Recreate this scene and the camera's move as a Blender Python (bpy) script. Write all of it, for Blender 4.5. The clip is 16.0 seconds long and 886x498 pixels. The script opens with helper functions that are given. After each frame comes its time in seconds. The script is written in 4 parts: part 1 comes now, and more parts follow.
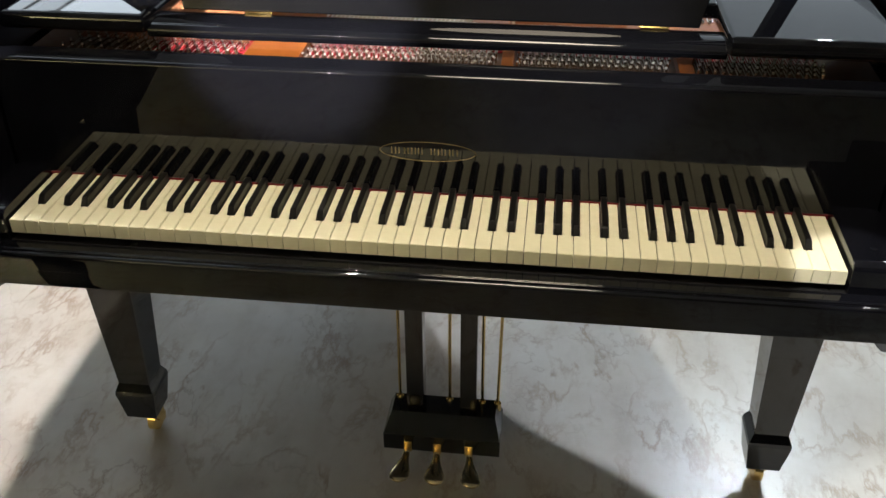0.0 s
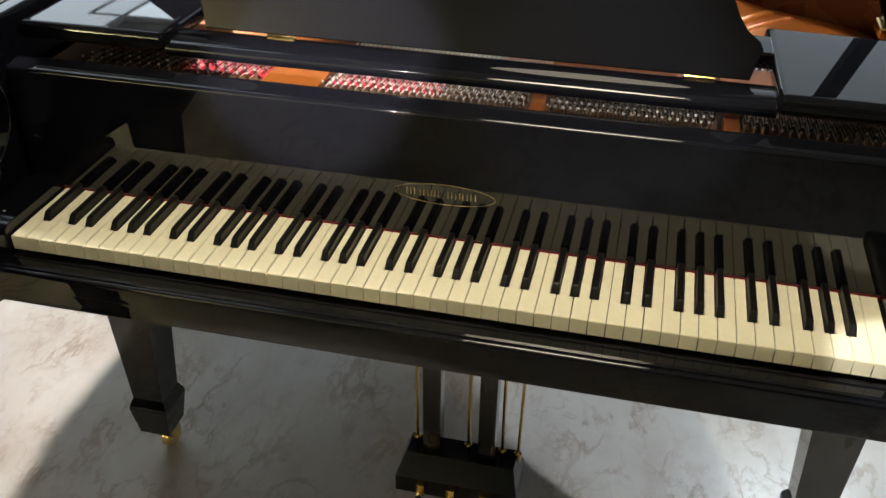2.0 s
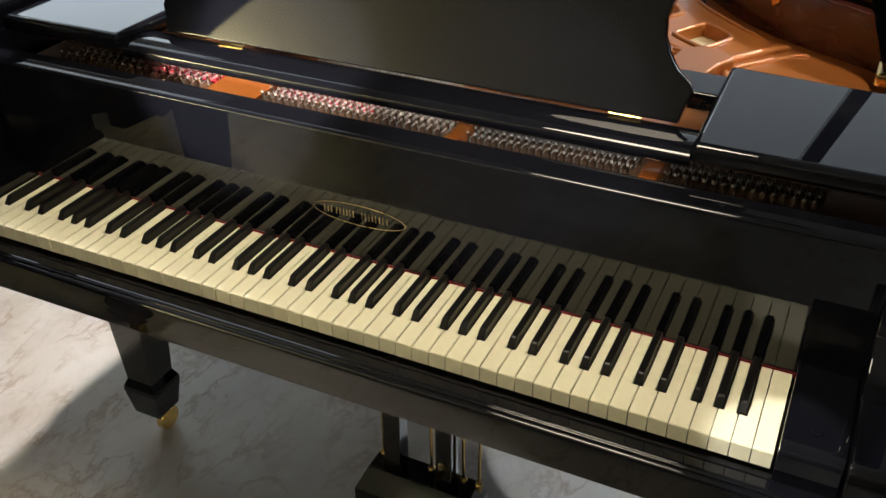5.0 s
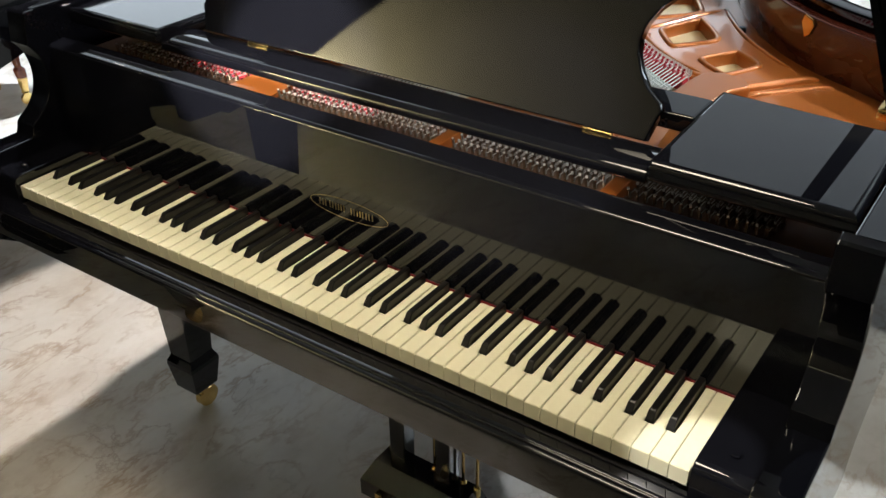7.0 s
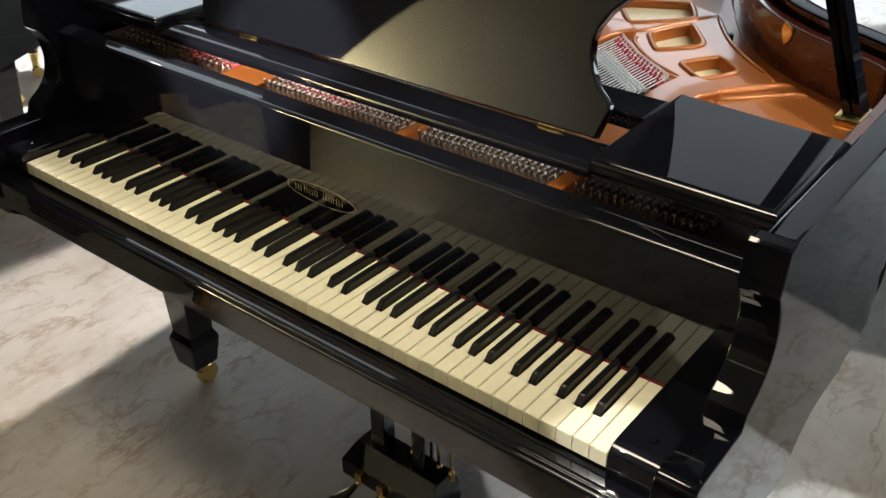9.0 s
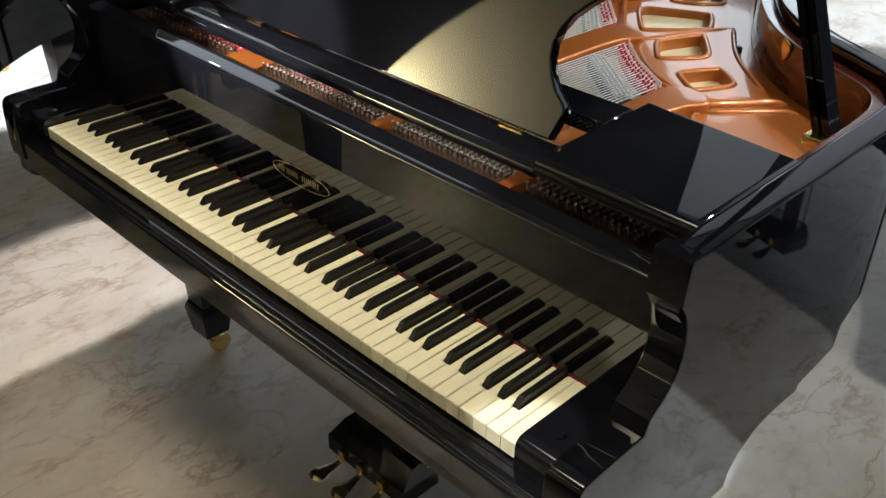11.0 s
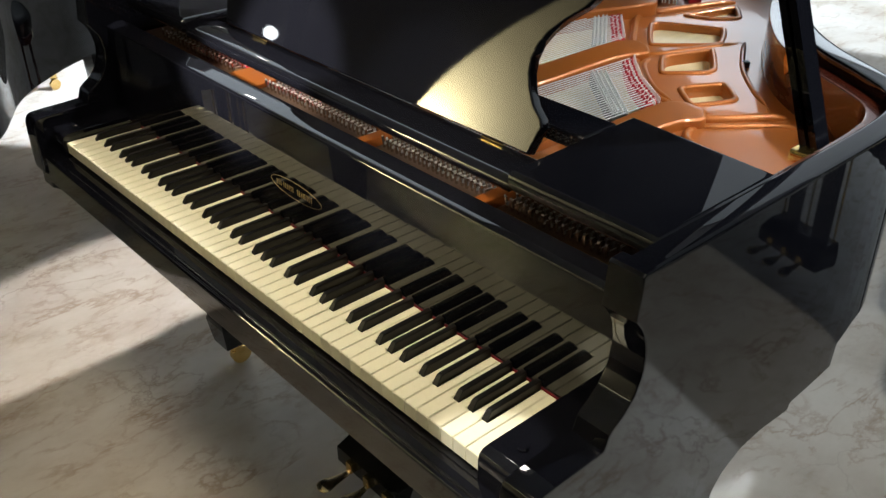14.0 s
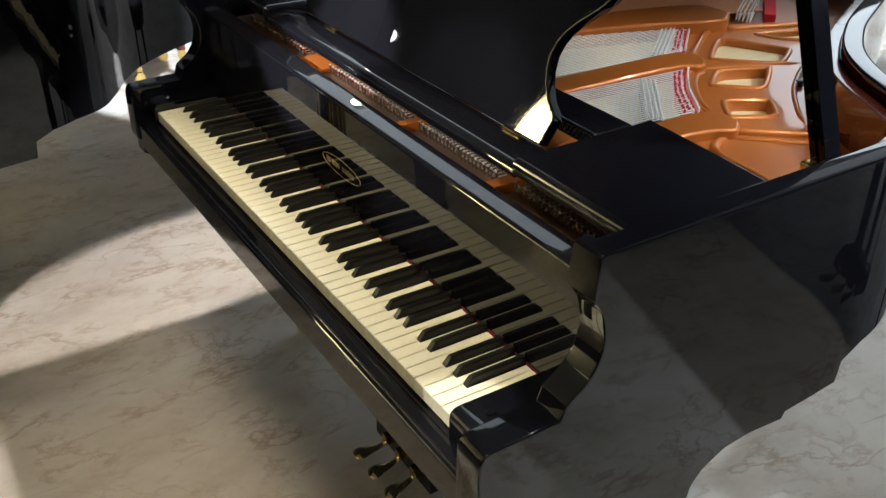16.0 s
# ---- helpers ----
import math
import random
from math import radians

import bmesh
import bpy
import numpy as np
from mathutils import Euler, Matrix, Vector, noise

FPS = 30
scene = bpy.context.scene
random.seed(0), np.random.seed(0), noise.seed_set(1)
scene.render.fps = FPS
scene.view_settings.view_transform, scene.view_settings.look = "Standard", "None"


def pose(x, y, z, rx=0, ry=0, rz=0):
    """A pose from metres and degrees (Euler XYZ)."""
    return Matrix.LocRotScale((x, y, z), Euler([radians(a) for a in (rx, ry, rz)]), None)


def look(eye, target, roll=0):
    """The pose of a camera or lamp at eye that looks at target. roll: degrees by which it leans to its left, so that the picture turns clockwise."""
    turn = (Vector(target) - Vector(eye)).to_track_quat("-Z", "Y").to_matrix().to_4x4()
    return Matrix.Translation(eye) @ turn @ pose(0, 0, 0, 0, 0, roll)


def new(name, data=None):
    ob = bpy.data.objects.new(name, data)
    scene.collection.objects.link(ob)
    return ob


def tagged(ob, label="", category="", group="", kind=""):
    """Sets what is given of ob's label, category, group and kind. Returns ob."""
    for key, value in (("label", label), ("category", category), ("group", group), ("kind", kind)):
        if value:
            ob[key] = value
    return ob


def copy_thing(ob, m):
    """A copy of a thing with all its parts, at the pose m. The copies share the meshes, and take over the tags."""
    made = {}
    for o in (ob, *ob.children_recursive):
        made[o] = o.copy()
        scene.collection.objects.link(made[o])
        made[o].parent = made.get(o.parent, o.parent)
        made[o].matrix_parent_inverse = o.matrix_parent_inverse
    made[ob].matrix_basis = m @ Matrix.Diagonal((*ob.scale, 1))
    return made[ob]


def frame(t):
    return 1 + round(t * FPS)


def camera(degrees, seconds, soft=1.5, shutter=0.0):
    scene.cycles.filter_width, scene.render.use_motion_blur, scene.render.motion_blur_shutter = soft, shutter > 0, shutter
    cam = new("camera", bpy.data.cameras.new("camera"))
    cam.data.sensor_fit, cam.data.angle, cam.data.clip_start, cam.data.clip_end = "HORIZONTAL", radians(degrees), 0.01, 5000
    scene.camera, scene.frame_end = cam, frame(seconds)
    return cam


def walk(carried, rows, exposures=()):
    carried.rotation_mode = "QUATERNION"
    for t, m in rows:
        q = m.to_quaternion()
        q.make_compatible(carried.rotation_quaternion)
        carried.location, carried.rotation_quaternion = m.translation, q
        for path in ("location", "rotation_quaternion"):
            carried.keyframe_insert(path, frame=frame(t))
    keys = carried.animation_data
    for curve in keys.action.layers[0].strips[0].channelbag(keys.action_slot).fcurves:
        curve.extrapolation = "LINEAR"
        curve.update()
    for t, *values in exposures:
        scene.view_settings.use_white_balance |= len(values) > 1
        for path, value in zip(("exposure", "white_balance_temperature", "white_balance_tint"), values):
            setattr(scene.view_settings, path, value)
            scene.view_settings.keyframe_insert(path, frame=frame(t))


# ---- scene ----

cam = camera(50.4, 16.0)
PATH = [
    (0, (0.188, -1.125, 1.475), (-0.017, 0.534, 0.377), -0.3),
    (0.5, (0.178, -1.059, 1.482), (-0.045, 0.588, 0.368), -0.2),
    (1, (0.166, -1.019, 1.481), (-0.063, 0.624, 0.364), -0.2),
    (1.5, (0.188, -0.996, 1.481), (-0.09, 0.642, 0.366), -0.2),
    (2, (0.268, -0.993, 1.484), (-0.105, 0.637, 0.387), 0.7),
    (2.5, (0.386, -0.981, 1.489), (-0.086, 0.624, 0.394), 0.4),
    (3, (0.483, -0.967, 1.484), (-0.072, 0.613, 0.39), -0.1),
    (3.5, (0.508, -0.933, 1.482), (-0.118, 0.614, 0.379), -0.2),
    (4, (0.526, -0.873, 1.483), (-0.131, 0.655, 0.372), -0.8),
    (4.2, (0.531, -0.859, 1.493), (-0.123, 0.676, 0.391), -0.6),
    (6.5, (0.791, -0.791, 1.495), (-0.142, 0.611, 0.416), -0.8),
    (7, (0.823, -0.773, 1.496), (-0.15, 0.621, 0.443), -0.7),
    (7.5, (0.913, -0.746, 1.506), (-0.122, 0.607, 0.458), 0.3),
    (8, (0.987, -0.732, 1.509), (-0.093, 0.58, 0.454), 0.7),
    (8.5, (0.988, -0.735, 1.512), (-0.109, 0.556, 0.449), 0.2),
    (9, (0.963, -0.747, 1.51), (-0.095, 0.586, 0.459), -0.2),
    (11.5, (1.184, -0.623, 1.528), (-0.06, 0.54, 0.479), 0.8),
    (12, (1.229, -0.597, 1.526), (-0.064, 0.526, 0.493), 0.2),
    (12.5, (1.253, -0.585, 1.524), (-0.056, 0.515, 0.486), 0.4),
    (13, (1.216, -0.586, 1.531), (-0.077, 0.528, 0.488), -0.8),
    (13.5, (1.187, -0.593, 1.534), (-0.081, 0.557, 0.5), -1.4),
    (14, (1.217, -0.58, 1.529), (-0.076, 0.546, 0.499), -0.7),
    (14.5, (1.291, -0.537, 1.53), (-0.054, 0.531, 0.506), 0.2),
    (15, (1.346, -0.517, 1.532), (-0.045, 0.504, 0.52), 0.4),
    (15.5, (1.378, -0.514, 1.536), (-0.051, 0.459, 0.53), 0.3),
    (16, (1.404, -0.512, 1.533), (-0.059, 0.409, 0.528), 0.2),
]
walk(cam, [(t, look(eye, target, roll)) for t, eye, target, roll in PATH])

# ---------------------------------------------------------------- light
world = bpy.data.worlds.new("world")
world.use_nodes = True
world.node_tree.nodes["Background"].inputs[0].default_value = (0.5, 0.6, 0.75, 1)
world.node_tree.nodes["Background"].inputs[1].default_value = 0.03
scene.world = world
scene.view_settings.exposure = -0.15


def spot(name, eye, target, watts, color, degrees, blend=0.3, radius=0.04):
    d = bpy.data.lights.new(name, "SPOT")
    d.energy, d.color, d.spot_size, d.spot_blend, d.shadow_soft_size = watts, color, radians(degrees), blend, radius
    ob = new(name, d)
    ob.matrix_world = look(eye, target)
    return ob


def area(name, eye, target, watts, color, sx, sy):
    d = bpy.data.lights.new(name, "AREA")
    d.shape, d.size, d.size_y, d.energy, d.color = "RECTANGLE", sx, sy, watts, color
    ob = new(name, d)
    ob.matrix_world = look(eye, target)
    return ob


WARM, COOL, NEUTRAL = (1.0, 0.87, 0.67), (0.78, 0.9, 1.0), (1.0, 0.955, 0.90)
CEIL = 2.5
spot("ceiling_spot_bass", (-0.49, 1.10, CEIL - 0.1), (-0.46, 0.42, 0.0), 345, NEUTRAL, 46, 0.12, 0.03)
spot("ceiling_spot_bentside", (1.25, 2.30, CEIL - 0.1), (0.75, 0.75, 0.0), 248, COOL, 56, 0.3, 0.03)
# fill lamp added to lift the iron plate inside the case
spot("ceiling_spot_far_right", (3.0, 0.7, CEIL - 0.1), (0.25, 0.95, 0.9), 120, NEUTRAL, 26, 0.4, 0.05)
spot("ceiling_spot_right", (1.35, -0.20, CEIL - 0.1), (1.35, -0.20, 0.0), 118, (0.94, 0.98, 0.95), 36, 0.12, 0.015)
spot("ceiling_spot_keys", (0.10, -0.22, CEIL - 0.1), (0.02, 0.20, 0.735), 112, WARM, 63, 0.7, 0.30)
# two narrow beams added to brighten the pins in their slot
spot("ceiling_spot_pins", (-0.77, -2.15, CEIL - 0.1), (-0.20, 0.215, 0.965), 1700, NEUTRAL, 7.5, 0.5, 0.02)
spot("ceiling_spot_treble_pins", (0.95, -2.15, CEIL - 0.1), (0.22, 0.215, 0.955), 360, NEUTRAL, 8.5, 0.6, 0.02)
# helper lamp added only to brighten the last treble keys
spot("ceiling_spot_treble", (0.05, -0.75, CEIL - 0.1), (0.612, 0.015, 0.735), 210, NEUTRAL, 4.6, 0.25, 0.012)
spot("ceiling_spot_patch", (-2.57, 1.02, CEIL - 0.1), (-2.9, 0.95, 0.0), 700, COOL, 36, 0.15, 0.03)
# added lamp: its cone edge shapes the wall glow mirrored in the music desk
spot("wall_washer", (-2.6, -2.25, 1.1), (-2.06, -3.055, 1.344), 2100, (1.0, 0.90, 0.55), 104, 0.015, 0.01)
# spot added in place of daylight on the far floor
spot("ceiling_spot_back", (-0.9, 4.7, CEIL - 0.1), (-0.95, 4.7, 0.0), 520, COOL, 46, 0.2, 0.03)
# area lamps added where lacquer and plate should mirror a bright ceiling
area("ceiling_panel_light", (1.0, 4.5, CEIL - 0.03), (1.0, 4.5, 0.0), 24, COOL, 4.4, 3.8)
area("ceiling_panel_bright", (-3.9, 3.75, CEIL - 0.03), (-3.9, 3.75, 0.0), 26, COOL, 2.0, 1.7)
area("ceiling_panel_far", (-2.12, 5.0, CEIL - 0.03), (-2.12, 5.0, 0.0), 44, COOL, 1.95, 2.0)
area("ceiling_panel_small", (-2.0, 1.05, CEIL - 0.03), (-2.0, 1.05, 0.0), 8, COOL, 2.2, 0.6)
# cool fill lamp added to lift the floor from the far end
area("window_daylight", (1.6, 6.9, 1.0), (0.8, 0.0, 0.9), 110, COOL, 5.0, 1.4)
spot("ceiling_spot_side", (1.3, 0.9, CEIL - 0.1), (0.95, 1.05, 0.0), 98, (0.94, 0.97, 0.92), 70, 0.6, 0.04)

# ---------------------------------------------------------------- materials


def nodes_of(name):
    m = bpy.data.materials.new(name)
    m.use_nodes = True
    return m, m.node_tree, m.node_tree.nodes["Principled BSDF"]


def rgb(c):
    return (c[0], c[1], c[2], 1)


def noise_tex(nt, scale, detail=4, rough=0.55, coord="Object", stretch=None):
    tc = nt.nodes.new("ShaderNodeTexCoord")
    n = nt.nodes.new("ShaderNodeTexNoise")
    n.inputs["Scale"].default_value, n.inputs["Detail"].default_value, n.inputs["Roughness"].default_value = scale, detail, rough
    if stretch:
        mp = nt.nodes.new("ShaderNodeMapping")
        mp.inputs["Scale"].default_value = stretch
        nt.links.new(tc.outputs[coord], mp.inputs[0])
        nt.links.new(mp.outputs[0], n.inputs["Vector"])
    else:
        nt.links.new(tc.outputs[coord], n.inputs["Vector"])
    return n


def ramp(nt, source, stops):
    r = nt.nodes.new("ShaderNodeValToRGB")
    el = r.color_ramp.elements
    while len(el) < len(stops):
        el.new(0.5)
    for e, (p, c) in zip(el, stops):
        e.position, e.color = p, rgb(c)
    nt.links.new(source, r.inputs[0])
    return r


def bump(nt, b, source, strength, distance):
    n = nt.nodes.new("ShaderNodeBump")
    n.inputs["Strength"].default_value, n.inputs["Distance"].default_value = strength, distance
    nt.links.new(source, n.inputs["Height"])
    nt.links.new(n.outputs[0], b.inputs["Normal"])


def simple(name, c1, c2, rough=0.4, metal=0.0, scale=20, bumped=0.0, coat=0.0, rough_var=0.1, stretch=None, distance=0.002):
    m, nt, b = nodes_of(name)
    n = noise_tex(nt, scale, stretch=stretch)
    r = ramp(nt, n.outputs[0], [(0.3, c1), (0.7, c2)])
    nt.links.new(r.outputs[0], b.inputs["Base Color"])
    rr = ramp(nt, n.outputs[0], [(0.3, (rough - rough_var,) * 3), (0.7, (rough + rough_var,) * 3)])
    nt.links.new(rr.outputs[0], b.inputs["Roughness"])
    b.inputs["Metallic"].default_value = metal
    b.inputs["Coat Weight"].default_value = coat
    b.inputs["Coat Roughness"].default_value = 0.06
    if bumped:
        bump(nt, b, n.outputs[0], bumped, distance)
    return m


M = {}
M["black"] = simple("black_polyester", (0.0037, 0.0039, 0.0057), (0.0051, 0.0054, 0.0078), 0.022, 0, 3, 0.01, 0, 0.01)
M["black_satin"] = simple("black_satin", (0.008, 0.008, 0.008), (0.014, 0.014, 0.014), 0.35, 0, 60, 0.05)
M["ebony"] = simple("ebony_key", (0.005, 0.005, 0.005), (0.009, 0.008, 0.008), 0.36, 0, 120, 0.06, 0, 0.05, (1, 0.06, 1))
M["ebony"].node_tree.nodes["Principled BSDF"].inputs["Specular IOR Level"].default_value = 0.3
M["ivory"] = simple("ivory_key", (0.77, 0.735, 0.53), (0.84, 0.805, 0.605), 0.22, 0, 40, 0.02, 0, 0.05)
M["key_wood"] = simple("key_wood", (0.55, 0.42, 0.28), (0.66, 0.52, 0.36), 0.6, 0, 60, 0.2, 0, 0.05, (6, 0.5, 6))
M["brass"] = simple("polished_brass", (0.75, 0.52, 0.18), (0.85, 0.62, 0.26), 0.2, 1.0, 40, 0.05, 0, 0.07)
M["chrome"] = simple("nickel", (0.62, 0.6, 0.55), (0.72, 0.7, 0.64), 0.12, 1.0, 40, 0.03, 0, 0.04)
# paler and less metallic than the pins: their top sparkle is in the colour
M["pin_top_glint"] = simple("pin_top_glint", (0.74, 0.72, 0.68), (0.82, 0.80, 0.76), 0.30, 0.55, 90, 0.05, 0, 0.08)
M["pedal_metal"] = simple("pedal_brass_plate", (0.74, 0.60, 0.36), (0.82, 0.69, 0.45), 0.16, 1.0, 30, 0.02, 0, 0.05)
M["gold_inlay"] = simple("gold_inlay", (0.62, 0.47, 0.22), (0.70, 0.54, 0.26), 0.34, 0.92, 60)
M["felt"] = simple("red_felt", (0.32, 0.008, 0.018), (0.44, 0.014, 0.030), 0.9, 0, 300, 0.4, 0, 0.05)
M["felt_dark"] = simple("dark_red_felt", (0.13, 0.006, 0.010), (0.20, 0.010, 0.014), 0.9, 0, 300, 0.3, 0, 0.05)
M["felt_hitch"] = simple("hitch_felt_red", (0.42, 0.012, 0.020), (0.56, 0.020, 0.030), 0.9, 0, 300, 0.4, 0, 0.05)
M["steel"] = simple("string_steel", (0.78, 0.78, 0.75), (0.82, 0.81, 0.78), 0.42, 0.3, 15, 0, 0, 0.03)
M["coil"] = simple("coil_steel", (0.20, 0.19, 0.18), (0.30, 0.29, 0.27), 0.35, 0.6, 80)
M["copper"] = simple("wound_copper", (0.46, 0.20, 0.09), (0.56, 0.26, 0.13), 0.42, 0.6, 200)
M["plate"] = simple("bronze_plate", (0.35, 0.100, 0.018), (0.41, 0.125, 0.024), 0.34, 0.25, 7, 0.04, 0.6, 0.05)
M["plate"].node_tree.nodes["Principled BSDF"].inputs["Specular IOR Level"].default_value = 0.25
M["plate"].node_tree.nodes["Principled BSDF"].inputs["Coat Roughness"].default_value = 0.05
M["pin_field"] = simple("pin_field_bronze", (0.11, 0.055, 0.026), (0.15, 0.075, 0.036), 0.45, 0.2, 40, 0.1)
M["grey_felt"] = simple("damper_grey", (0.09, 0.085, 0.075), (0.17, 0.16, 0.14), 0.8, 0, 150, 0.3)
M["spruce"] = simple("spruce_board", (0.52, 0.40, 0.22), (0.62, 0.49, 0.28), 0.45, 0, 9, 0.03, 0.2, 0.06, (6, 0.5, 1))
M["mahogany"] = simple("mahogany_rim", (0.052, 0.011, 0.006), (0.078, 0.017, 0.008), 0.26, 0, 6, 0.015, 0.7, 0.04, (1, 1, 2.5))
M["paper"] = simple("paper_label", (0.62, 0.58, 0.5), (0.72, 0.68, 0.6), 0.7, 0, 50)
M["rubber"] = simple("dark_rubber", (0.02, 0.02, 0.02), (0.03, 0.03, 0.03), 0.7, 0, 50)
# darker than cream plaster: the unlit room's dimness is put into this colour
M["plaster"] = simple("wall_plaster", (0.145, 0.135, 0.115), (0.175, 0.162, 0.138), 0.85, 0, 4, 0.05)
M["ceiling"] = simple("ceiling_paint", (0.42, 0.43, 0.44), (0.48, 0.49, 0.50), 0.9, 0, 3, 0.1)
M["lampmetal"] = simple("lamp_white_metal", (0.7, 0.7, 0.7), (0.8, 0.8, 0.8), 0.4, 0, 50)
M["globe"], nt, b = nodes_of("lamp_globe_glass")
b.inputs["Base Color"].default_value = (0.9, 0.9, 0.9, 1)
b.inputs["Emission Color"].default_value = (0.9, 0.96, 1.0, 1)
b.inputs["Emission Strength"].default_value = 22.0
M["lens"], nt, b = nodes_of("lamp_lens_glass")
b.inputs["Base Color"].default_value = (0.9, 0.9, 0.9, 1)
b.inputs["Emission Color"].default_value = (1.0, 0.96, 0.88, 1)
b.inputs["Emission Strength"].default_value = 60.0
M["rosewood"] = simple("rosewood_leg", (0.16, 0.03, 0.012), (0.25, 0.06, 0.025), 0.25, 0, 10, 0.04, 0.6, 0.05, (8, 8, 1))

# polished marble: cloudy ground with crossing brown and grey veins
m, nt, b = nodes_of("marble_floor")
cloud = noise_tex(nt, 1.6, 6, 0.6)
fine = noise_tex(nt, 11.0, 10, 0.72)
tc = nt.nodes.new("ShaderNodeTexCoord")


def veins(scale, thin, twist):
    warp = noise_tex(nt, scale * 0.8, 6, 0.6)
    mixv = nt.nodes.new("ShaderNodeMixRGB")
    mixv.blend_type, mixv.inputs[0].default_value = "ADD", twist
    nt.links.new(tc.outputs["Object"], mixv.inputs[1])
    nt.links.new(warp.outputs[1], mixv.inputs[2])
    v = nt.nodes.new("ShaderNodeTexVoronoi")
    v.feature, v.inputs["Scale"].default_value = "DISTANCE_TO_EDGE", scale
    nt.links.new(mixv.outputs[0], v.inputs["Vector"])
    return ramp(nt, v.outputs["Distance"], [(0.0, (1, 1, 1)), (thin, (0, 0, 0))])


def flecks(scale, width, stretch, detail):
    """Thin broken lines where a warped noise crosses its middle."""
    n = noise_tex(nt, scale, detail, 0.6, stretch=stretch)
    n.inputs["Distortion"].default_value = 0.25
    return ramp(nt, n.outputs[0], [(0.5 - width, (0, 0, 0)), (0.5, (1, 1, 1)), (0.5 + width, (0, 0, 0))])


base = ramp(nt, cloud.outputs[0], [(0.32, (0.47, 0.425, 0.375)), (0.5, (0.58, 0.54, 0.495)), (0.68, (0.66, 0.63, 0.59))])
drift = noise_tex(nt, 7.0, 7, 0.62, stretch=(1.0, 0.5, 1.0))
speck = ramp(nt, drift.outputs[0], [(0.32, (0.74, 0.70, 0.65)), (0.48, (0.92, 0.90, 0.88)), (0.64, (1, 1, 1))])
mul = nt.nodes.new("ShaderNodeMixRGB")
mul.blend_type, mul.inputs[0].default_value = "MULTIPLY", 0.85
nt.links.new(base.outputs[0], mul.inputs[1])
nt.links.new(speck.outputs[0], mul.inputs[2])
last = mul
for mask, gate_scale, color, amount in ((flecks(5.0, 0.022, (1.0, 0.40, 1.0), 12), 4.0, (0.29, 0.19, 0.12), 0.70), (flecks(9.0, 0.040, (0.9, 0.55, 1.0), 12), 6.0, (0.32, 0.23, 0.16), 0.57),
                                        (flecks(2.0, 0.006, (1.0, 0.6, 1.0), 9), 1.7, (0.27, 0.20, 0.15), 0.60), (veins(2.6, 0.010, 0.35), 2.0, (0.30, 0.25, 0.21), 0.28)):
    gate = ramp(nt, noise_tex(nt, gate_scale, 3).outputs[0], [(0.45, (0, 0, 0)), (0.60, (amount,) * 3)])
    fac = nt.nodes.new("ShaderNodeMath")
    fac.operation = "MULTIPLY"
    nt.links.new(mask.outputs[0], fac.inputs[0])
    nt.links.new(gate.outputs[0], fac.inputs[1])
    mx = nt.nodes.new("ShaderNodeMixRGB")
    nt.links.new(fac.outputs[0], mx.inputs[0])
    nt.links.new(last.outputs[0], mx.inputs[1])
    mx.inputs[2].default_value = rgb(color)
    last = mx
nt.links.new(last.outputs[0], b.inputs["Base Color"])
rr = ramp(nt, fine.outputs[0], [(0.3, (0.26,) * 3), (0.7, (0.38,) * 3)])
nt.links.new(rr.outputs[0], b.inputs["Roughness"])
M["marble"] = m

# ---------------------------------------------------------------- mesh helpers


def part(name, bm, material, parent=None, label="", smooth=True):
    me = bpy.data.meshes.new(name)
    bm.normal_update()
    normals = []
    if smooth and len(bm.faces) < 4000:
        # normals weighted by area: broad faces stay flat, narrow bevels turn round
        bm.faces.index_update()
        weighted = [f.normal * f.calc_area() for f in bm.faces]
        for f in bm.faces:
            for lp in f.loops:
                total = Vector((0, 0, 0))
                for g in lp.vert.link_faces:
                    if g.normal.dot(f.normal) > 0.8:
                        total += weighted[g.index]
                normals.append(tuple(total.normalized()) if total.length > 0 else tuple(f.normal))
    bm.to_mesh(me)
    bm.free()
    me.materials.append(M[material])
    if smooth:
        for p in me.polygons:
            p.use_smooth = True
        if normals:
            me.normals_split_custom_set(normals)
        else:
            me.set_sharp_from_angle(angle=radians(35))
    ob = new(name, me)
    if parent:
        ob.parent = parent
    if label:
        ob["label"] = label
    return ob


def empty(name, x=0, y=0, z=0):
    e = new(name)
    e.location = (x, y, z)
    return e


def box_bm(x0, y0, z0, x1, y1, z1, bevel=0.0, seg=2, bm=None):
    bm = bm or bmesh.new()
    mtx = Matrix.LocRotScale(((x0 + x1) / 2, (y0 + y1) / 2, (z0 + z1) / 2), None, (x1 - x0, y1 - y0, z1 - z0))
    g = bmesh.ops.create_cube(bm, size=1, matrix=mtx)
    if bevel:
        es = list({e for v in g["verts"] for e in v.link_edges})
        bmesh.ops.bevel(bm, geom=es, offset=bevel, segments=seg, affect="EDGES", profile=0.5)
    return bm


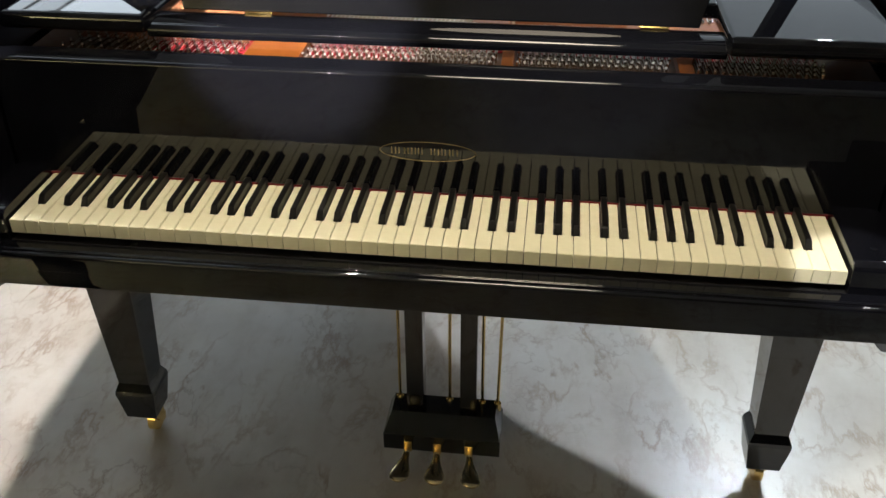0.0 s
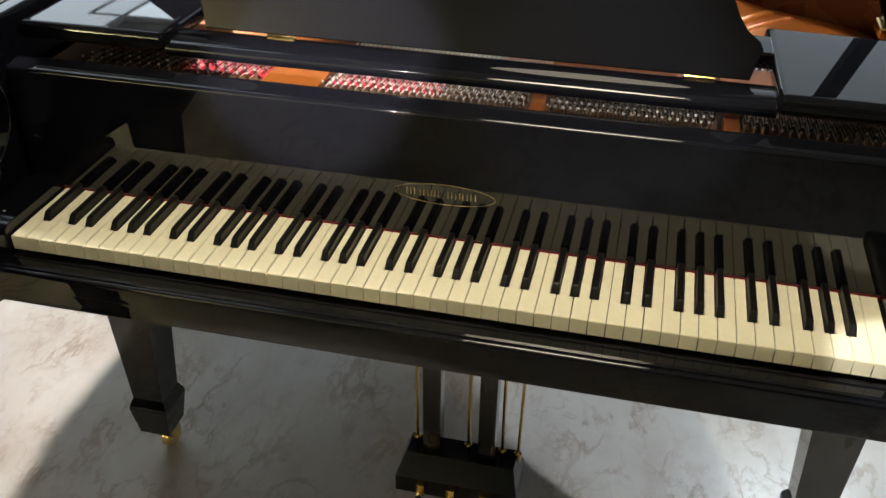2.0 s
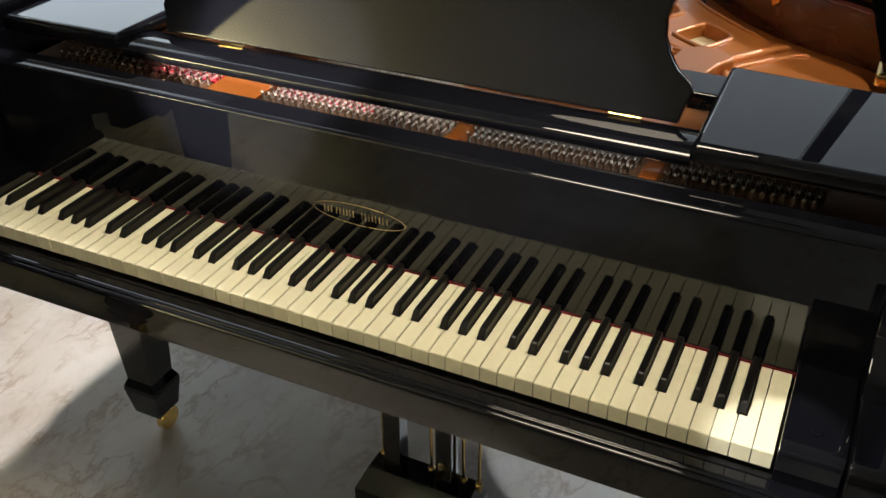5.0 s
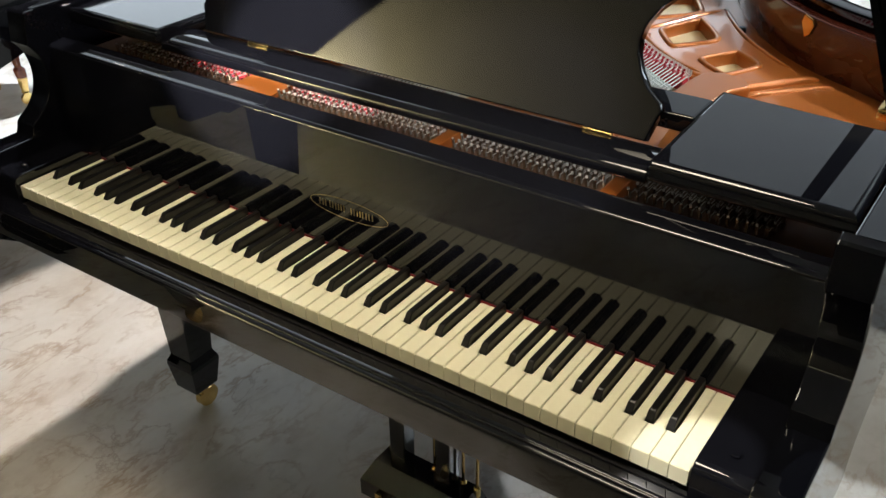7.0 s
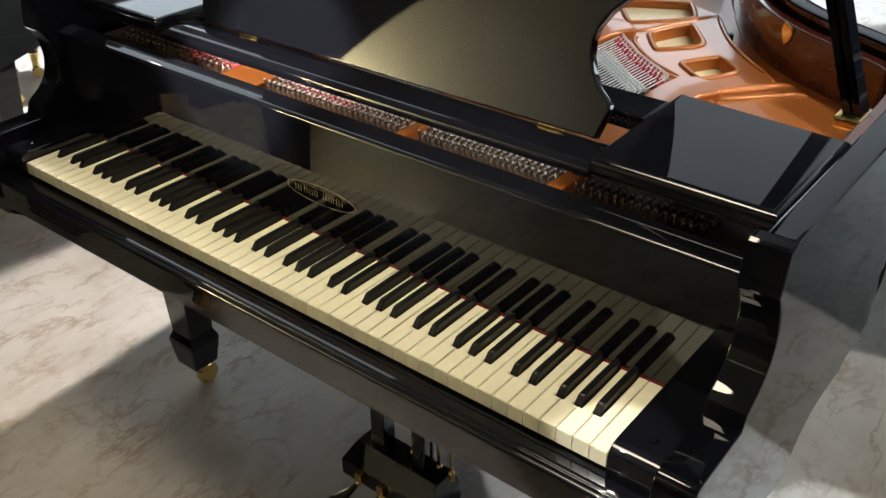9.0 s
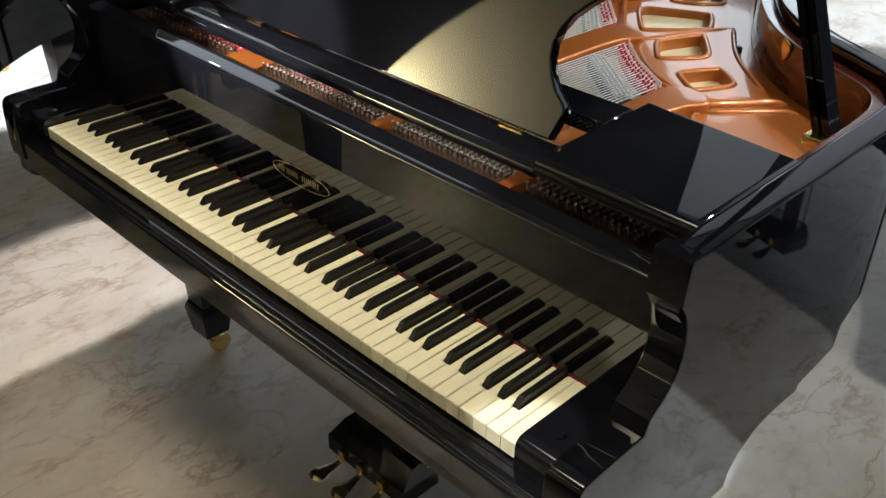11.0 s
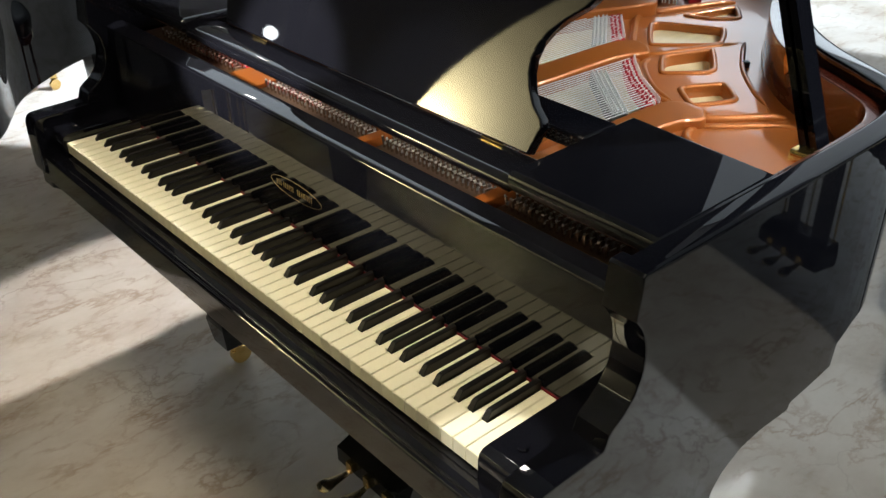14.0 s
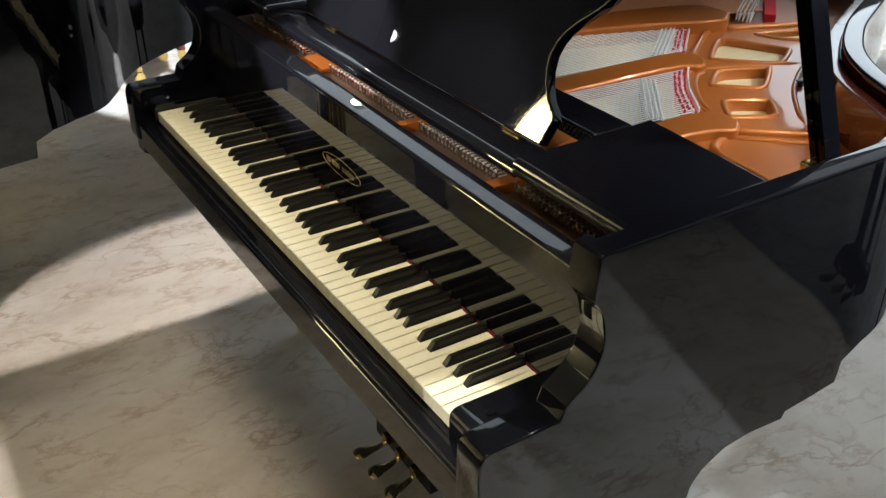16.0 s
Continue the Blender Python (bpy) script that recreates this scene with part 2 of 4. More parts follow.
def prism_bm(pts, a0, a1, axis="x", bevel=0.0, seg=2, bm=None):
    """A polygon pushed along an axis. Points are (y, z) for x, (x, z) for y and (x, y) for z."""
    bm = bm or bmesh.new()

    def put(p, a):
        return {"x": (a, p[0], p[1]), "y": (p[0], a, p[1]), "z": (p[0], p[1], a)}[axis]
    lo = [bm.verts.new(put(p, a0)) for p in pts]
    hi = [bm.verts.new(put(p, a1)) for p in pts]
    n = len(pts)
    fs = [bm.faces.new(lo), bm.faces.new(hi)]
    for i in range(n):
        fs.append(bm.faces.new((lo[i], lo[(i + 1) % n], hi[(i + 1) % n], hi[i])))
    bmesh.ops.recalc_face_normals(bm, faces=fs)
    if bevel:
        caps = list({e for f in fs[:2] for e in f.edges})
        bmesh.ops.bevel(bm, geom=caps, offset=bevel, segments=seg, affect="EDGES", profile=0.5)
    return bm


def loft_bm(loops, caps=True, bm=None):
    bm = bm or bmesh.new()
    rings = [[bm.verts.new(p) for p in lp] for lp in loops]
    n = len(rings[0])
    for a, c in zip(rings, rings[1:]):
        for i in range(n):
            bm.faces.new((a[i], a[(i + 1) % n], c[(i + 1) % n], c[i]))
    if caps:
        bm.faces.new(rings[0])
        bm.faces.new(rings[-1])
    bmesh.ops.recalc_face_normals(bm, faces=bm.faces)
    return bm


def ring(cx, cy, z, rx, ry=None, n=16, power=1.0):
    ry = ry or rx
    return [(cx + rx * math.cos(2 * math.pi * i / n), cy + ry * math.sin(2 * math.pi * i / n), z) for i in range(n)]


def rod_bm(p, q, r, n=8, bm=None, r2=None):
    p, q = Vector(p), Vector(q)
    d = (q - p).normalized()
    u = d.orthogonal().normalized()
    w = d.cross(u)
    r2 = r if r2 is None else r2
    return loft_bm([[p + (u * math.cos(k * 2 * math.pi / n) + w * math.sin(k * 2 * math.pi / n)) * r for k in range(n)],
                    [q + (u * math.cos(k * 2 * math.pi / n) + w * math.sin(k * 2 * math.pi / n)) * r2 for k in range(n)]], bm=bm)


def smooth_curve(pts, steps=6, closed=False):
    """Catmull-Rom through the points."""
    out = []
    n = len(pts)
    last = n if closed else n - 1
    for i in range(last):
        p = [Vector(pts[(i + k) % n] if closed else pts[min(max(i + k, 0), n - 1)]) for k in (-1, 0, 1, 2)]
        for s in range(steps):
            t = s / steps
            out.append(0.5 * ((2 * p[1]) + (p[2] - p[0]) * t + (2 * p[0] - 5 * p[1] + 4 * p[2] - p[3]) * t * t + (3 * p[1] - p[0] - 3 * p[2] + p[3]) * t ** 3))
    if not closed:
        out.append(Vector(pts[-1]))
    return [tuple(v) for v in out]


def sheet_mesh(outline, holes, z0, z1, bevel=0.004):
    """A flat plate with rounded rims and holes, out of a filled 2D curve."""
    cu = bpy.data.curves.new("sheet", "CURVE")
    cu.dimensions, cu.fill_mode = "2D", "BOTH"
    cu.extrude, cu.bevel_depth, cu.bevel_resolution = max((z1 - z0) / 2 - bevel, 0.0005), bevel, 3
    for lp in [outline] + holes:
        sp = cu.splines.new("POLY")
        sp.points.add(len(lp) - 1)
        for q, p in zip(sp.points, lp):
            q.co = (p[0], p[1], 0, 1)
        sp.use_cyclic_u = True
    ob = bpy.data.objects.new("sheet", cu)
    scene.collection.objects.link(ob)
    bpy.context.view_layer.update()
    me = bpy.data.meshes.new_from_object(ob.evaluated_get(bpy.context.evaluated_depsgraph_get()))
    bpy.data.objects.remove(ob)
    bpy.data.curves.remove(cu)
    bm = bmesh.new()
    bm.from_mesh(me)
    bpy.data.meshes.remove(me)
    bmesh.ops.remove_doubles(bm, verts=bm.verts, dist=1e-5)
    bmesh.ops.translate(bm, verts=bm.verts, vec=(0, 0, (z0 + z1) / 2))
    return bm


# ---------------------------------------------------------------- room
X0, X1, Y0, Y1 = -5.0, 6.0, -2.5, 7.0
tagged(part("floor", box_bm(X0, Y0, -0.2, X1, Y1, 0.0), "marble", smooth=False), "polished cream marble floor with brown and grey veins", "floor", kind="structure")
tagged(part("ceiling", box_bm(X0, Y0, CEIL, X1, Y1, CEIL + 0.2), "ceiling", smooth=False), "plain off-white painted showroom ceiling", "ceiling", kind="structure")
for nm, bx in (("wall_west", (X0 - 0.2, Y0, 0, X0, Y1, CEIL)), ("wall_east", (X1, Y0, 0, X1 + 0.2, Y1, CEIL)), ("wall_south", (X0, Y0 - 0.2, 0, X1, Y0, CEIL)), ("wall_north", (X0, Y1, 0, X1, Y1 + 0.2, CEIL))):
    tagged(part(nm, box_bm(*bx), "plaster", smooth=False), "plain plastered showroom wall, coloured dark so unlit parts stay dim", "wall", kind="structure")

# ---------------------------------------------------------------- grand piano
KZ = 0.735
PITCH = 1.224 / 52
XL, XR = -0.720, 0.735
RIM_IN = 0.045
ARM = [(0.122, 0.999), (0.118, 0.9955), (0.112, 0.942), (0.120, 0.932), (0.130, 0.915), (0.136, 0.890), (0.1355, 0.866), (0.128, 0.842), (0.112, 0.821), (0.092, 0.806), (0.085, 0.7995),
       (0.0815, 0.788), (0.078, 0.780), (0.0, 0.7785), (-0.025, 0.777), (-0.033, 0.773), (-0.038, 0.764), (-0.040, 0.745), (-0.040, 0.668), (-0.036, 0.655), (-0.030, 0.648), (-0.030, 0.620)]


def apron(y):
    """Height of the lower edge of the case's side at y."""
    pts = [(-0.05, 0.62), (0.10, 0.57), (0.30, 0.515), (0.336, 0.515), (0.339, 0.540), (0.36, 0.565), (0.40, 0.585), (0.45, 0.590), (0.523, 0.585), (0.527, 0.597), (0.643, 0.606), (0.646, 0.645), (0.69, 0.665), (0.75, 0.676), (3, 0.690)]
    for (a, za), (b2, zb) in zip(pts, pts[1:]):
        if a <= y <= b2:
            return za + (zb - za) * (y - a) / (b2 - a)
    return pts[-1][1]


ARM = ARM[:2] + smooth_curve(ARM[2:11], 9) + ARM[11:13] + smooth_curve(ARM[13:22], 5)


def rim_plan(off):
    """The case's outline from the front right corner round the tail to the front left one; off: metres inwards."""
    pts = [(0.735, 0.140), (0.735, 0.45), (0.733, 0.66), (0.718, 0.755), (0.675, 0.825), (0.60, 0.875), (0.51, 0.925), (0.43, 0.99), (0.36, 1.08), (0.305, 1.17),
           (0.225, 1.33), (0.150, 1.47), (0.07, 1.585), (-0.04, 1.675), (-0.18, 1.735), (-0.38, 1.755), (-0.57, 1.71), (-0.685, 1.59), (-0.720, 1.42), (-0.720, 0.60), (-0.720, 0.140)]
    cv = smooth_curve([(x, y, 0) for x, y in pts], 6)
    out = []
    for i, p in enumerate(cv):
        a, c = Vector(cv[max(i - 1, 0)]), Vector(cv[min(i + 1, len(cv) - 1)])
        t = (c - a).normalized()
        nrm = Vector((-t.y, t.x, 0))
        if i in (0, len(cv) - 1):
            nrm = Vector((-1 if i == 0 else 1, 0, 0))
        q = Vector(p) + nrm * off
        out.append((q.x, q.y))
    return out


def rim_wall(bm, outer, inner, z_low, z_top, rnd=0.006):
    """A wall between two outlines, with a rounded top."""
    sect = []
    dense = []
    for k in range(len(outer) - 1):
        (ax, ay), (bx, by), (cx, cy), (dx, dy) = outer[k], outer[k + 1], inner[k], inner[k + 1]
        n = max(1, int(abs(by - ay) / 0.004)) if callable(z_low) and ay < 0.8 else 1
        dense += [((ax + (bx - ax) * q / n, ay + (by - ay) * q / n), (cx + (dx - cx) * q / n, cy + (dy - cy) * q / n)) for q in range(n)]
    dense.append((outer[-1], inner[-1]))
    for (ox, oy), (ix, iy) in dense:
        o, i = Vector((ox, oy, 0)), Vector((ix, iy, 0))
        d = (i - o).normalized() * rnd
        zl = z_low(oy) if callable(z_low) else z_low
        up = Vector((0, 0, 1))
        sect.append([o + up * zl, o + up * (z_top - rnd), o + d * 0.3 + up * (z_top - 0.3 * rnd), o + d + up * z_top, i - d + up * z_top, i - d * 0.3 + up * (z_top - 0.3 * rnd), i + up * (z_top - rnd), i + up * zl])
    return loft_bm(sect, bm=bm)


def white_keys():
    """Shapes of the white keys by the notches that their black neighbours cut: name, left notch, right notch."""
    shape = {"C": (0, 1), "D": (1, 1), "E": (1, 0), "F": (0, 1), "G": (1, 1), "A": (1, 1), "B": (1, 0)}
    names = ["A", "B"] + list("CDEFGAB") * 7 + ["C"]
    return names, shape


def black_offset(n):
    return {"C": -0.0022, "D": 0.0022, "F": -0.003, "G": 0.0, "A": 0.003}[n]


def build_piano(origin, full=True, with_desk=True):
    P = empty("grand_piano", *origin)

    # case
    outer, inner = rim_plan(0), rim_plan(RIM_IN)
    mid = rim_plan(RIM_IN - 0.006)
    part("rim", rim_wall(bmesh.new(), outer, mid, apron, 1.0), "black", P, "glossy black curved outer case")
    cut = [k for k, (x, y) in enumerate(outer) if y > 0.43]
    part("inner_rim", rim_wall(bmesh.new(), [mid[k] for k in cut], [rim_plan(RIM_IN + 0.02)[k] for k in cut], 0.72, 0.976, 0.003), "mahogany", P, "reddish mahogany inner rim")
    for x0, x1 in ((XR - 0.050, XR), (XL, XL + 0.050)):
        prof = list(reversed(ARM)) + [(0.140, 0.9995), (0.140, 0.5573), (0.0, 0.600)]
        bm = prism_bm(prof, x0, x1, "x")
        soft = [e for e in bm.edges if abs(e.verts[0].co.x - e.verts[1].co.x) < 1e-6 and not all(v.co.y > 0.1385 for v in e.verts)]
        bmesh.ops.bevel(bm, geom=soft, offset=0.003, segments=2, affect="EDGES", profile=0.5)
        part("arm", bm, "black", P, "glossy black scrolled arm")
    under = [(x, y) for x, y in rim_plan(RIM_IN - 0.01)]
    part("bottom_board", prism_bm(under, 0.70, 0.72, "z"), "black_satin", P)
    part("key_bed", box_bm(XL + 0.05, -0.002, 0.632, XR - 0.05, 0.40, 0.70), "black_satin", P)
    # key slip: moulded front rail
    bead = smooth_curve([(-0.0238, 0.6995, 0), (-0.0246, 0.7007, 0), (-0.0260, 0.7012, 0), (-0.0273, 0.7006, 0), (-0.0279, 0.6994, 0), (-0.0277, 0.6982, 0)], 3)
    edge = smooth_curve([(-0.0290, 0.6976, 0), (-0.0308, 0.6972, 0), (-0.0324, 0.6962, 0), (-0.0336, 0.6946, 0), (-0.0343, 0.6926, 0), (-0.0345, 0.6905, 0)], 3)
    slip = [(-0.004, 0.645), (-0.004, 0.7005), (-0.0046, 0.7015), (-0.006, 0.7020), (-0.0215, 0.7002), (-0.0226, 0.6996), (-0.0230, 0.6990)] + [(p[0], p[1]) for p in bead] + [(-0.0282, 0.6977)] + [(p[0], p[1]) for p in edge]
    slip += [(-0.0345, 0.6895), (-0.0345, 0.6682), (-0.0342, 0.6675), (-0.0332, 0.6668), (-0.0332, 0.6660), (-0.0332, 0.6412), (-0.0325, 0.6390), (-0.0310, 0.6380), (-0.006, 0.637)]
    part("key_slip", prism_bm(slip, XL + 0.0495, XR - 0.0495, "x"), "black", P, "glossy black key slip with a beaded edge")
    # key blocks
    for x0, x1 in ((0.615, XR - 0.0505), (XL + 0.0505, -0.615)):
        prof = [(0.149, 0.66), (0.149, 0.752), (0.012, 0.752), (0.002, 0.7505), (-0.004, 0.745), (-0.006, 0.737), (-0.006, 0.66)]
        kb = part("key_block", prism_bm(prof, x0, x1, "x", 0.002, 2), "black", P)
        part("screw_cap", loft_bm([ring((x0 + x1) / 2, 0.035, z, r) for z, r in ((0.751, 0.007), (0.7545, 0.007), (0.756, 0.0055))]), "black", kb)
    # fallboard
    fall = [(0.1505, 0.7375), (0.1505, 0.80), (0.1505, 0.9265), (0.1509, 0.9287), (0.1520, 0.9305), (0.1538, 0.9318), (0.1565, 0.9327), (0.1620, 0.9338), (0.1780, 0.9366), (0.1850, 0.9378), (0.1875, 0.9372), (0.1886, 0.9350), (0.1888, 0.7375)]
    fb = part("fallboard", prism_bm(fall, XL + 0.0505, XR - 0.0505, "x"), "black", P, "glossy black open fallboard")
    # oval badge on the fallboard
    cx, cz, rx, rz = 0.0075, 0.8075, 0.0745, 0.0165

    def oval(r1, r2, n=64):
        bm = bmesh.new()
        a = [bm.verts.new((cx + (rx - r1) * math.cos(i * 2 * math.pi / n), 0.1500, cz + (rz - r1) * math.sin(i * 2 * math.pi / n))) for i in range(n)]
        c = [bm.verts.new((cx + (rx - r2) * math.cos(i * 2 * math.pi / n), 0.1500, cz + (rz - r2) * math.sin(i * 2 * math.pi / n))) for i in range(n)]
        for i in range(n):
            bm.faces.new((a[i], a[(i + 1) % n], c[(i + 1) % n], c[i]))
        bmesh.ops.recalc_face_normals(bm, faces=bm.faces)
        ex = bmesh.ops.extrude_face_region(bm, geom=list(bm.faces))
        bmesh.ops.translate(bm, verts=[v for v in ex["geom"] if isinstance(v, bmesh.types.BMVert)], vec=(0, 0.0016, 0))
        return bm
    part("badge_ring", oval(0.0, 0.0008), "gold_inlay", fb, "thin gold oval badge outline")
    wx = cx - 0.0565
    for w in (0.0105, 0.013, 0.0105, 0.0095, 0.0185, 0.0105, 0.004, 0.011, 0.011):
        for off in ((0.0, w - 0.0045) if w > 0.009 else (0.0,)):
            part("badge_bar", box_bm(wx + off, 0.1498, cz - 0.0052, wx + off + 0.0014, 0.1512, cz + 0.0054, 0.0004, 1), "gold_inlay", fb)
        wx += w + 0.0009
    part("felt_strip", box_bm(-0.616, 0.1482, 0.728, 0.684, 0.1502, 0.7364, 0.0004, 1), "felt_dark", P, "dark red felt strip behind the keys")

    # keys
    names, shape = white_keys()
    cache = {}
    half, gap = PITCH / 2, 0.0006
    for i, nm in enumerate(names):
        left, right = shape[nm]
        if i == 0:
            left = 0
        if i == 51:
            left, right = 0, 0
        key = (nm, left, right)
        if key not in cache:
            l, r = -half + gap, half - gap
            prev = {"D": "C", "E": "D", "G": "F", "A": "G", "B": "A"}.get(nm)
            nl = l + (0.0062 + black_offset(prev) if left else 0)
            nr = r - (0.0062 - black_offset(nm) if right else 0)
            pts = [(l, 0.0), (r, 0.0), (r, 0.0495), (nr, 0.0495), (nr, 0.1474), (nl, 0.1474), (nl, 0.0495), (l, 0.0495)]
            q = []
            for p in pts:
                if not q or (abs(p[0] - q[-1][0]) + abs(p[1] - q[-1][1])) > 1e-5:
                    q.append(p)
            bm = prism_bm(q, -0.0225, 0.0, "z")
            top = [e for e in bm.edges if all(v.co.z > -0.001 for v in e.verts)]
            bmesh.ops.bevel(bm, geom=top, offset=0.0009, segments=2, affect="EDGES")
            ob = part("white_key", bm, "ivory", P, "")
            cache[key] = ob.data
        else:
            ob = new("white_key", cache[key])
            ob.parent = P
        ob.location = (-0.612 + (i + 0.5) * PITCH, 0, KZ)
        # black key to its right
        if right and i < 51:
            if "k" not in cache:
                lp = []
                for y0, z, w in ((0.0, -0.0035, 0.0052), (0.0012, 0.0015, 0.0052), (0.0085, 0.0108, 0.0047), (0.0105, 0.0117, 0.0046), (0.0130, 0.0120, 0.0046), (0.0985, 0.0120, 0.0046)):
                    side = max(z - 0.0012, -0.004)
                    lp.append([(-w - 0.0004, y0, -0.008), (w + 0.0004, y0, -0.008), (w, y0, side), (w - 0.0009, y0, z), (-w + 0.0009, y0, z), (-w, y0, side)])
                kb = part("black_key", loft_bm(lp), "ebony", P, smooth=False)
                cache["k"] = kb.data
            else:
                kb = new("black_key", cache["k"])
                kb.parent = P
            kb.location = (-0.612 + (i + 1) * PITCH + black_offset(nm), 0.050, KZ)

    # legs
    for lx, ly in ((-0.634, 0.302), (0.656, 0.302), (-0.33, 1.46)):
        leg = part("leg", loft_bm([[(lx + sx * w, ly + sy * w, z) for sx, sy in ((-1, -1), (1, -1), (1, 1), (-1, 1))] for z, w in ((0.71, 0.057), (0.165, 0.0325))]), "black", P, "glossy black square tapered leg", False)
        part("foot", loft_bm([[(lx + sx * w, ly + sy * w, z) for sx, sy in ((-1, -1), (1, -1), (1, 1), (-1, 1))] for z, w in ((0.168, 0.0325), (0.150, 0.0405), (0.141, 0.0415), (0.074, 0.0325), (0.071, 0.031))]), "black", leg, "flared black foot block", False)
        part("caster_fork", loft_bm([ring(lx + 0.004, ly + 0.004, z, r) for z, r in ((0.074, 0.016), (0.066, 0.019), (0.058, 0.012), (0.050, 0.014))]), "brass", leg, "polished brass caster fork")
        for sx in (-0.017, 0.013):
            part("caster_cheek", prism_bm([(ly + 0.0, 0.062), (ly + 0.022, 0.058), (ly + 0.034, 0.036), (ly + 0.03, 0.018), (ly + 0.015, 0.02), (ly - 0.004, 0.045)], lx + 0.004 + sx, lx + 0.008 + sx, "x", 0.0008, 1), "brass", leg)
        part("caster_wheel", loft_bm([[(x, ly + 0.018 + r * math.cos(a * math.pi / 12), 0.0285 + r * math.sin(a * math.pi / 12)) for a in range(24)] for x, r in ((lx - 0.006, 0.022), (lx - 0.004, 0.0275), (lx + 0.012, 0.0275), (lx + 0.014, 0.022))]), "brass", leg, "brass caster wheel")

    # pedal lyre
    lyre = part("lyre_box", loft_bm([[(x0, y0, z), (x1, y0, z), (x1, y1, z), (x0, y1, z)] for x0, x1, y0, y1, z in
                                     ((-0.101, 0.125, 0.266, 0.352, 0.048), (-0.109, 0.131, 0.259, 0.359, 0.056), (-0.109, 0.131, 0.259, 0.359, 0.096), (-0.096, 0.118, 0.296, 0.350, 0.128))]), "black", P, "glossy black pedal box", False)
    for x0, x1 in ((-0.066, -0.030), (0.044, 0.078)):
        part("lyre_post", box_bm(x0, 0.306, 0.122, x1, 0.342, 0.705, 0.003, 2), "black", P, "black lyre post")
    for px, qx in ((-0.085, -0.083), (0.020, 0.020), (0.088, 0.086), (0.120, 0.128)):
        part("pedal_rod", rod_bm((px, 0.340, 0.12), (qx, 0.340, 0.705), 0.0033), "brass", lyre, "thin brass pedal rod")
        part("rod_nut", loft_bm([ring(px, 0.340, z, q) for z, q in ((0.112, 0.0075), (0.131, 0.0075), (0.134, 0.005))]), "brass", lyre)
    for px, tx in ((-0.057, -0.068), (0.003, 0.005), (0.068, 0.080)):
        loops = []
        for t, w, z, h in ((0.0, 0.0075, 0.076, 0.010), (0.12, 0.0072, 0.068, 0.010), (0.22, 0.0068, 0.058, 0.009), (0.36, 0.0085, 0.055, 0.009), (0.55, 0.0135, 0.055, 0.010), (0.72, 0.0185, 0.054, 0.010), (0.86, 0.0205, 0.052, 0.010), (0.95, 0.017, 0.049, 0.008), (1.0, 0.008, 0.047, 0.005)):
            cy, cxx = 0.266 - 0.088 * t, px + (tx - px) * t
            loops.append([(cxx + w * math.cos(k * math.pi / 6), cy, z + h * 0.55 * math.sin(k * math.pi / 6)) for k in range(12)])
        part("pedal", loft_bm(loops), "pedal_metal", lyre, "polished brass pedal with a rounded blade")
        part("pedal_collar", box_bm(px - 0.0085, 0.249, 0.060, px + 0.0085, 0.2604, 0.088, 0.002, 2), "brass", lyre, "brass pedal collar")

    # lid on the bass side, propped open; its front leaf folded back on it
    ang = radians(35)
    lid_out = rim_plan(-0.012)

    def lid_point(x, y, h):
        u = x - XL
        return (XL + u * math.cos(ang) - h * math.sin(ang), y, 1.008 + u * math.sin(ang) + h * math.cos(ang))
    pts = [(x, y) for x, y in lid_out if y > 0.62]
    pts = [(XR + 0.012, 0.60)] + [(max(x, XL + 0.012), y) for x, y in pts] + [(XL + 0.012, 0.60)]
    bm = prism_bm(pts, 0.0, 0.02, "z", 0.003, 2)
    for v in bm.verts:
        v.co = lid_point(*v.co)
    part("lid", bm, "black", P, "glossy black lid propped open")
    bm = box_bm(XL + 0.028, 0.605, 0.023, 0.60, 1.05, 0.043, 0.003)
    for v in bm.verts:
        v.co = lid_point(*v.co)
    part("lid_hinge", rod_bm((XL - 0.004, 0.66, 1.004), (XL - 0.004, 1.40, 1.004), 0.0045), "brass", P, "long brass lid hinge")
    leaf = box_bm(XL + 0.002, 0.66, -0.0022, XL + 0.034, 1.40, -0.0006, 0.0004, 1)
    for v in leaf.verts:
        v.co = lid_point(*v.co)
    leaf = part("hinge_leaf", leaf, "brass", P, "broad brass hinge leaf below the lid")
    for k in range(14):
        screw = loft_bm([ring(XL + (0.012 if k % 2 else 0.024), 0.69 + 0.053 * k, z, r, n=10) for z, r in ((-0.0018, 0.0042), (-0.0030, 0.0040), (-0.0036, 0.0025))])
        for v in screw.verts:
            v.co = lid_point(*v.co)
        part("screw", screw, "gold_inlay", leaf)
    part("front_lid_leaf", bm, "black", P, "folded glossy black front lid leaf")
    # prop stick
    base = Vector((0.650, 0.622, 0.945))
    d = Vector((-0.38, 0.02, 1.0))
    top = base + d * 0.80
    loops = []
    for s in (0, 1):
        c = base + (top - base) * s
        loops.append([c + Vector((sx * 0.014, sy * 0.021, 0)) for sx, sy in ((-1, -0.8), (-0.2, -0.8), (-0.1, -0.5), (0.1, -0.5), (0.2, -0.8), (1, -0.8), (1, 0.8), (0.2, 0.8), (0.1, 0.5), (-0.1, 0.5), (-0.2, 0.8), (-1, 0.8))])
    prop = part("lid_prop", loft_bm(loops), "black", P, "black grooved lid prop", False)
    part("prop_bracket", box_bm(0.622, 0.590, 0.938, 0.690, 0.652, 0.958, 0.006), "brass", prop, "brass prop bracket")

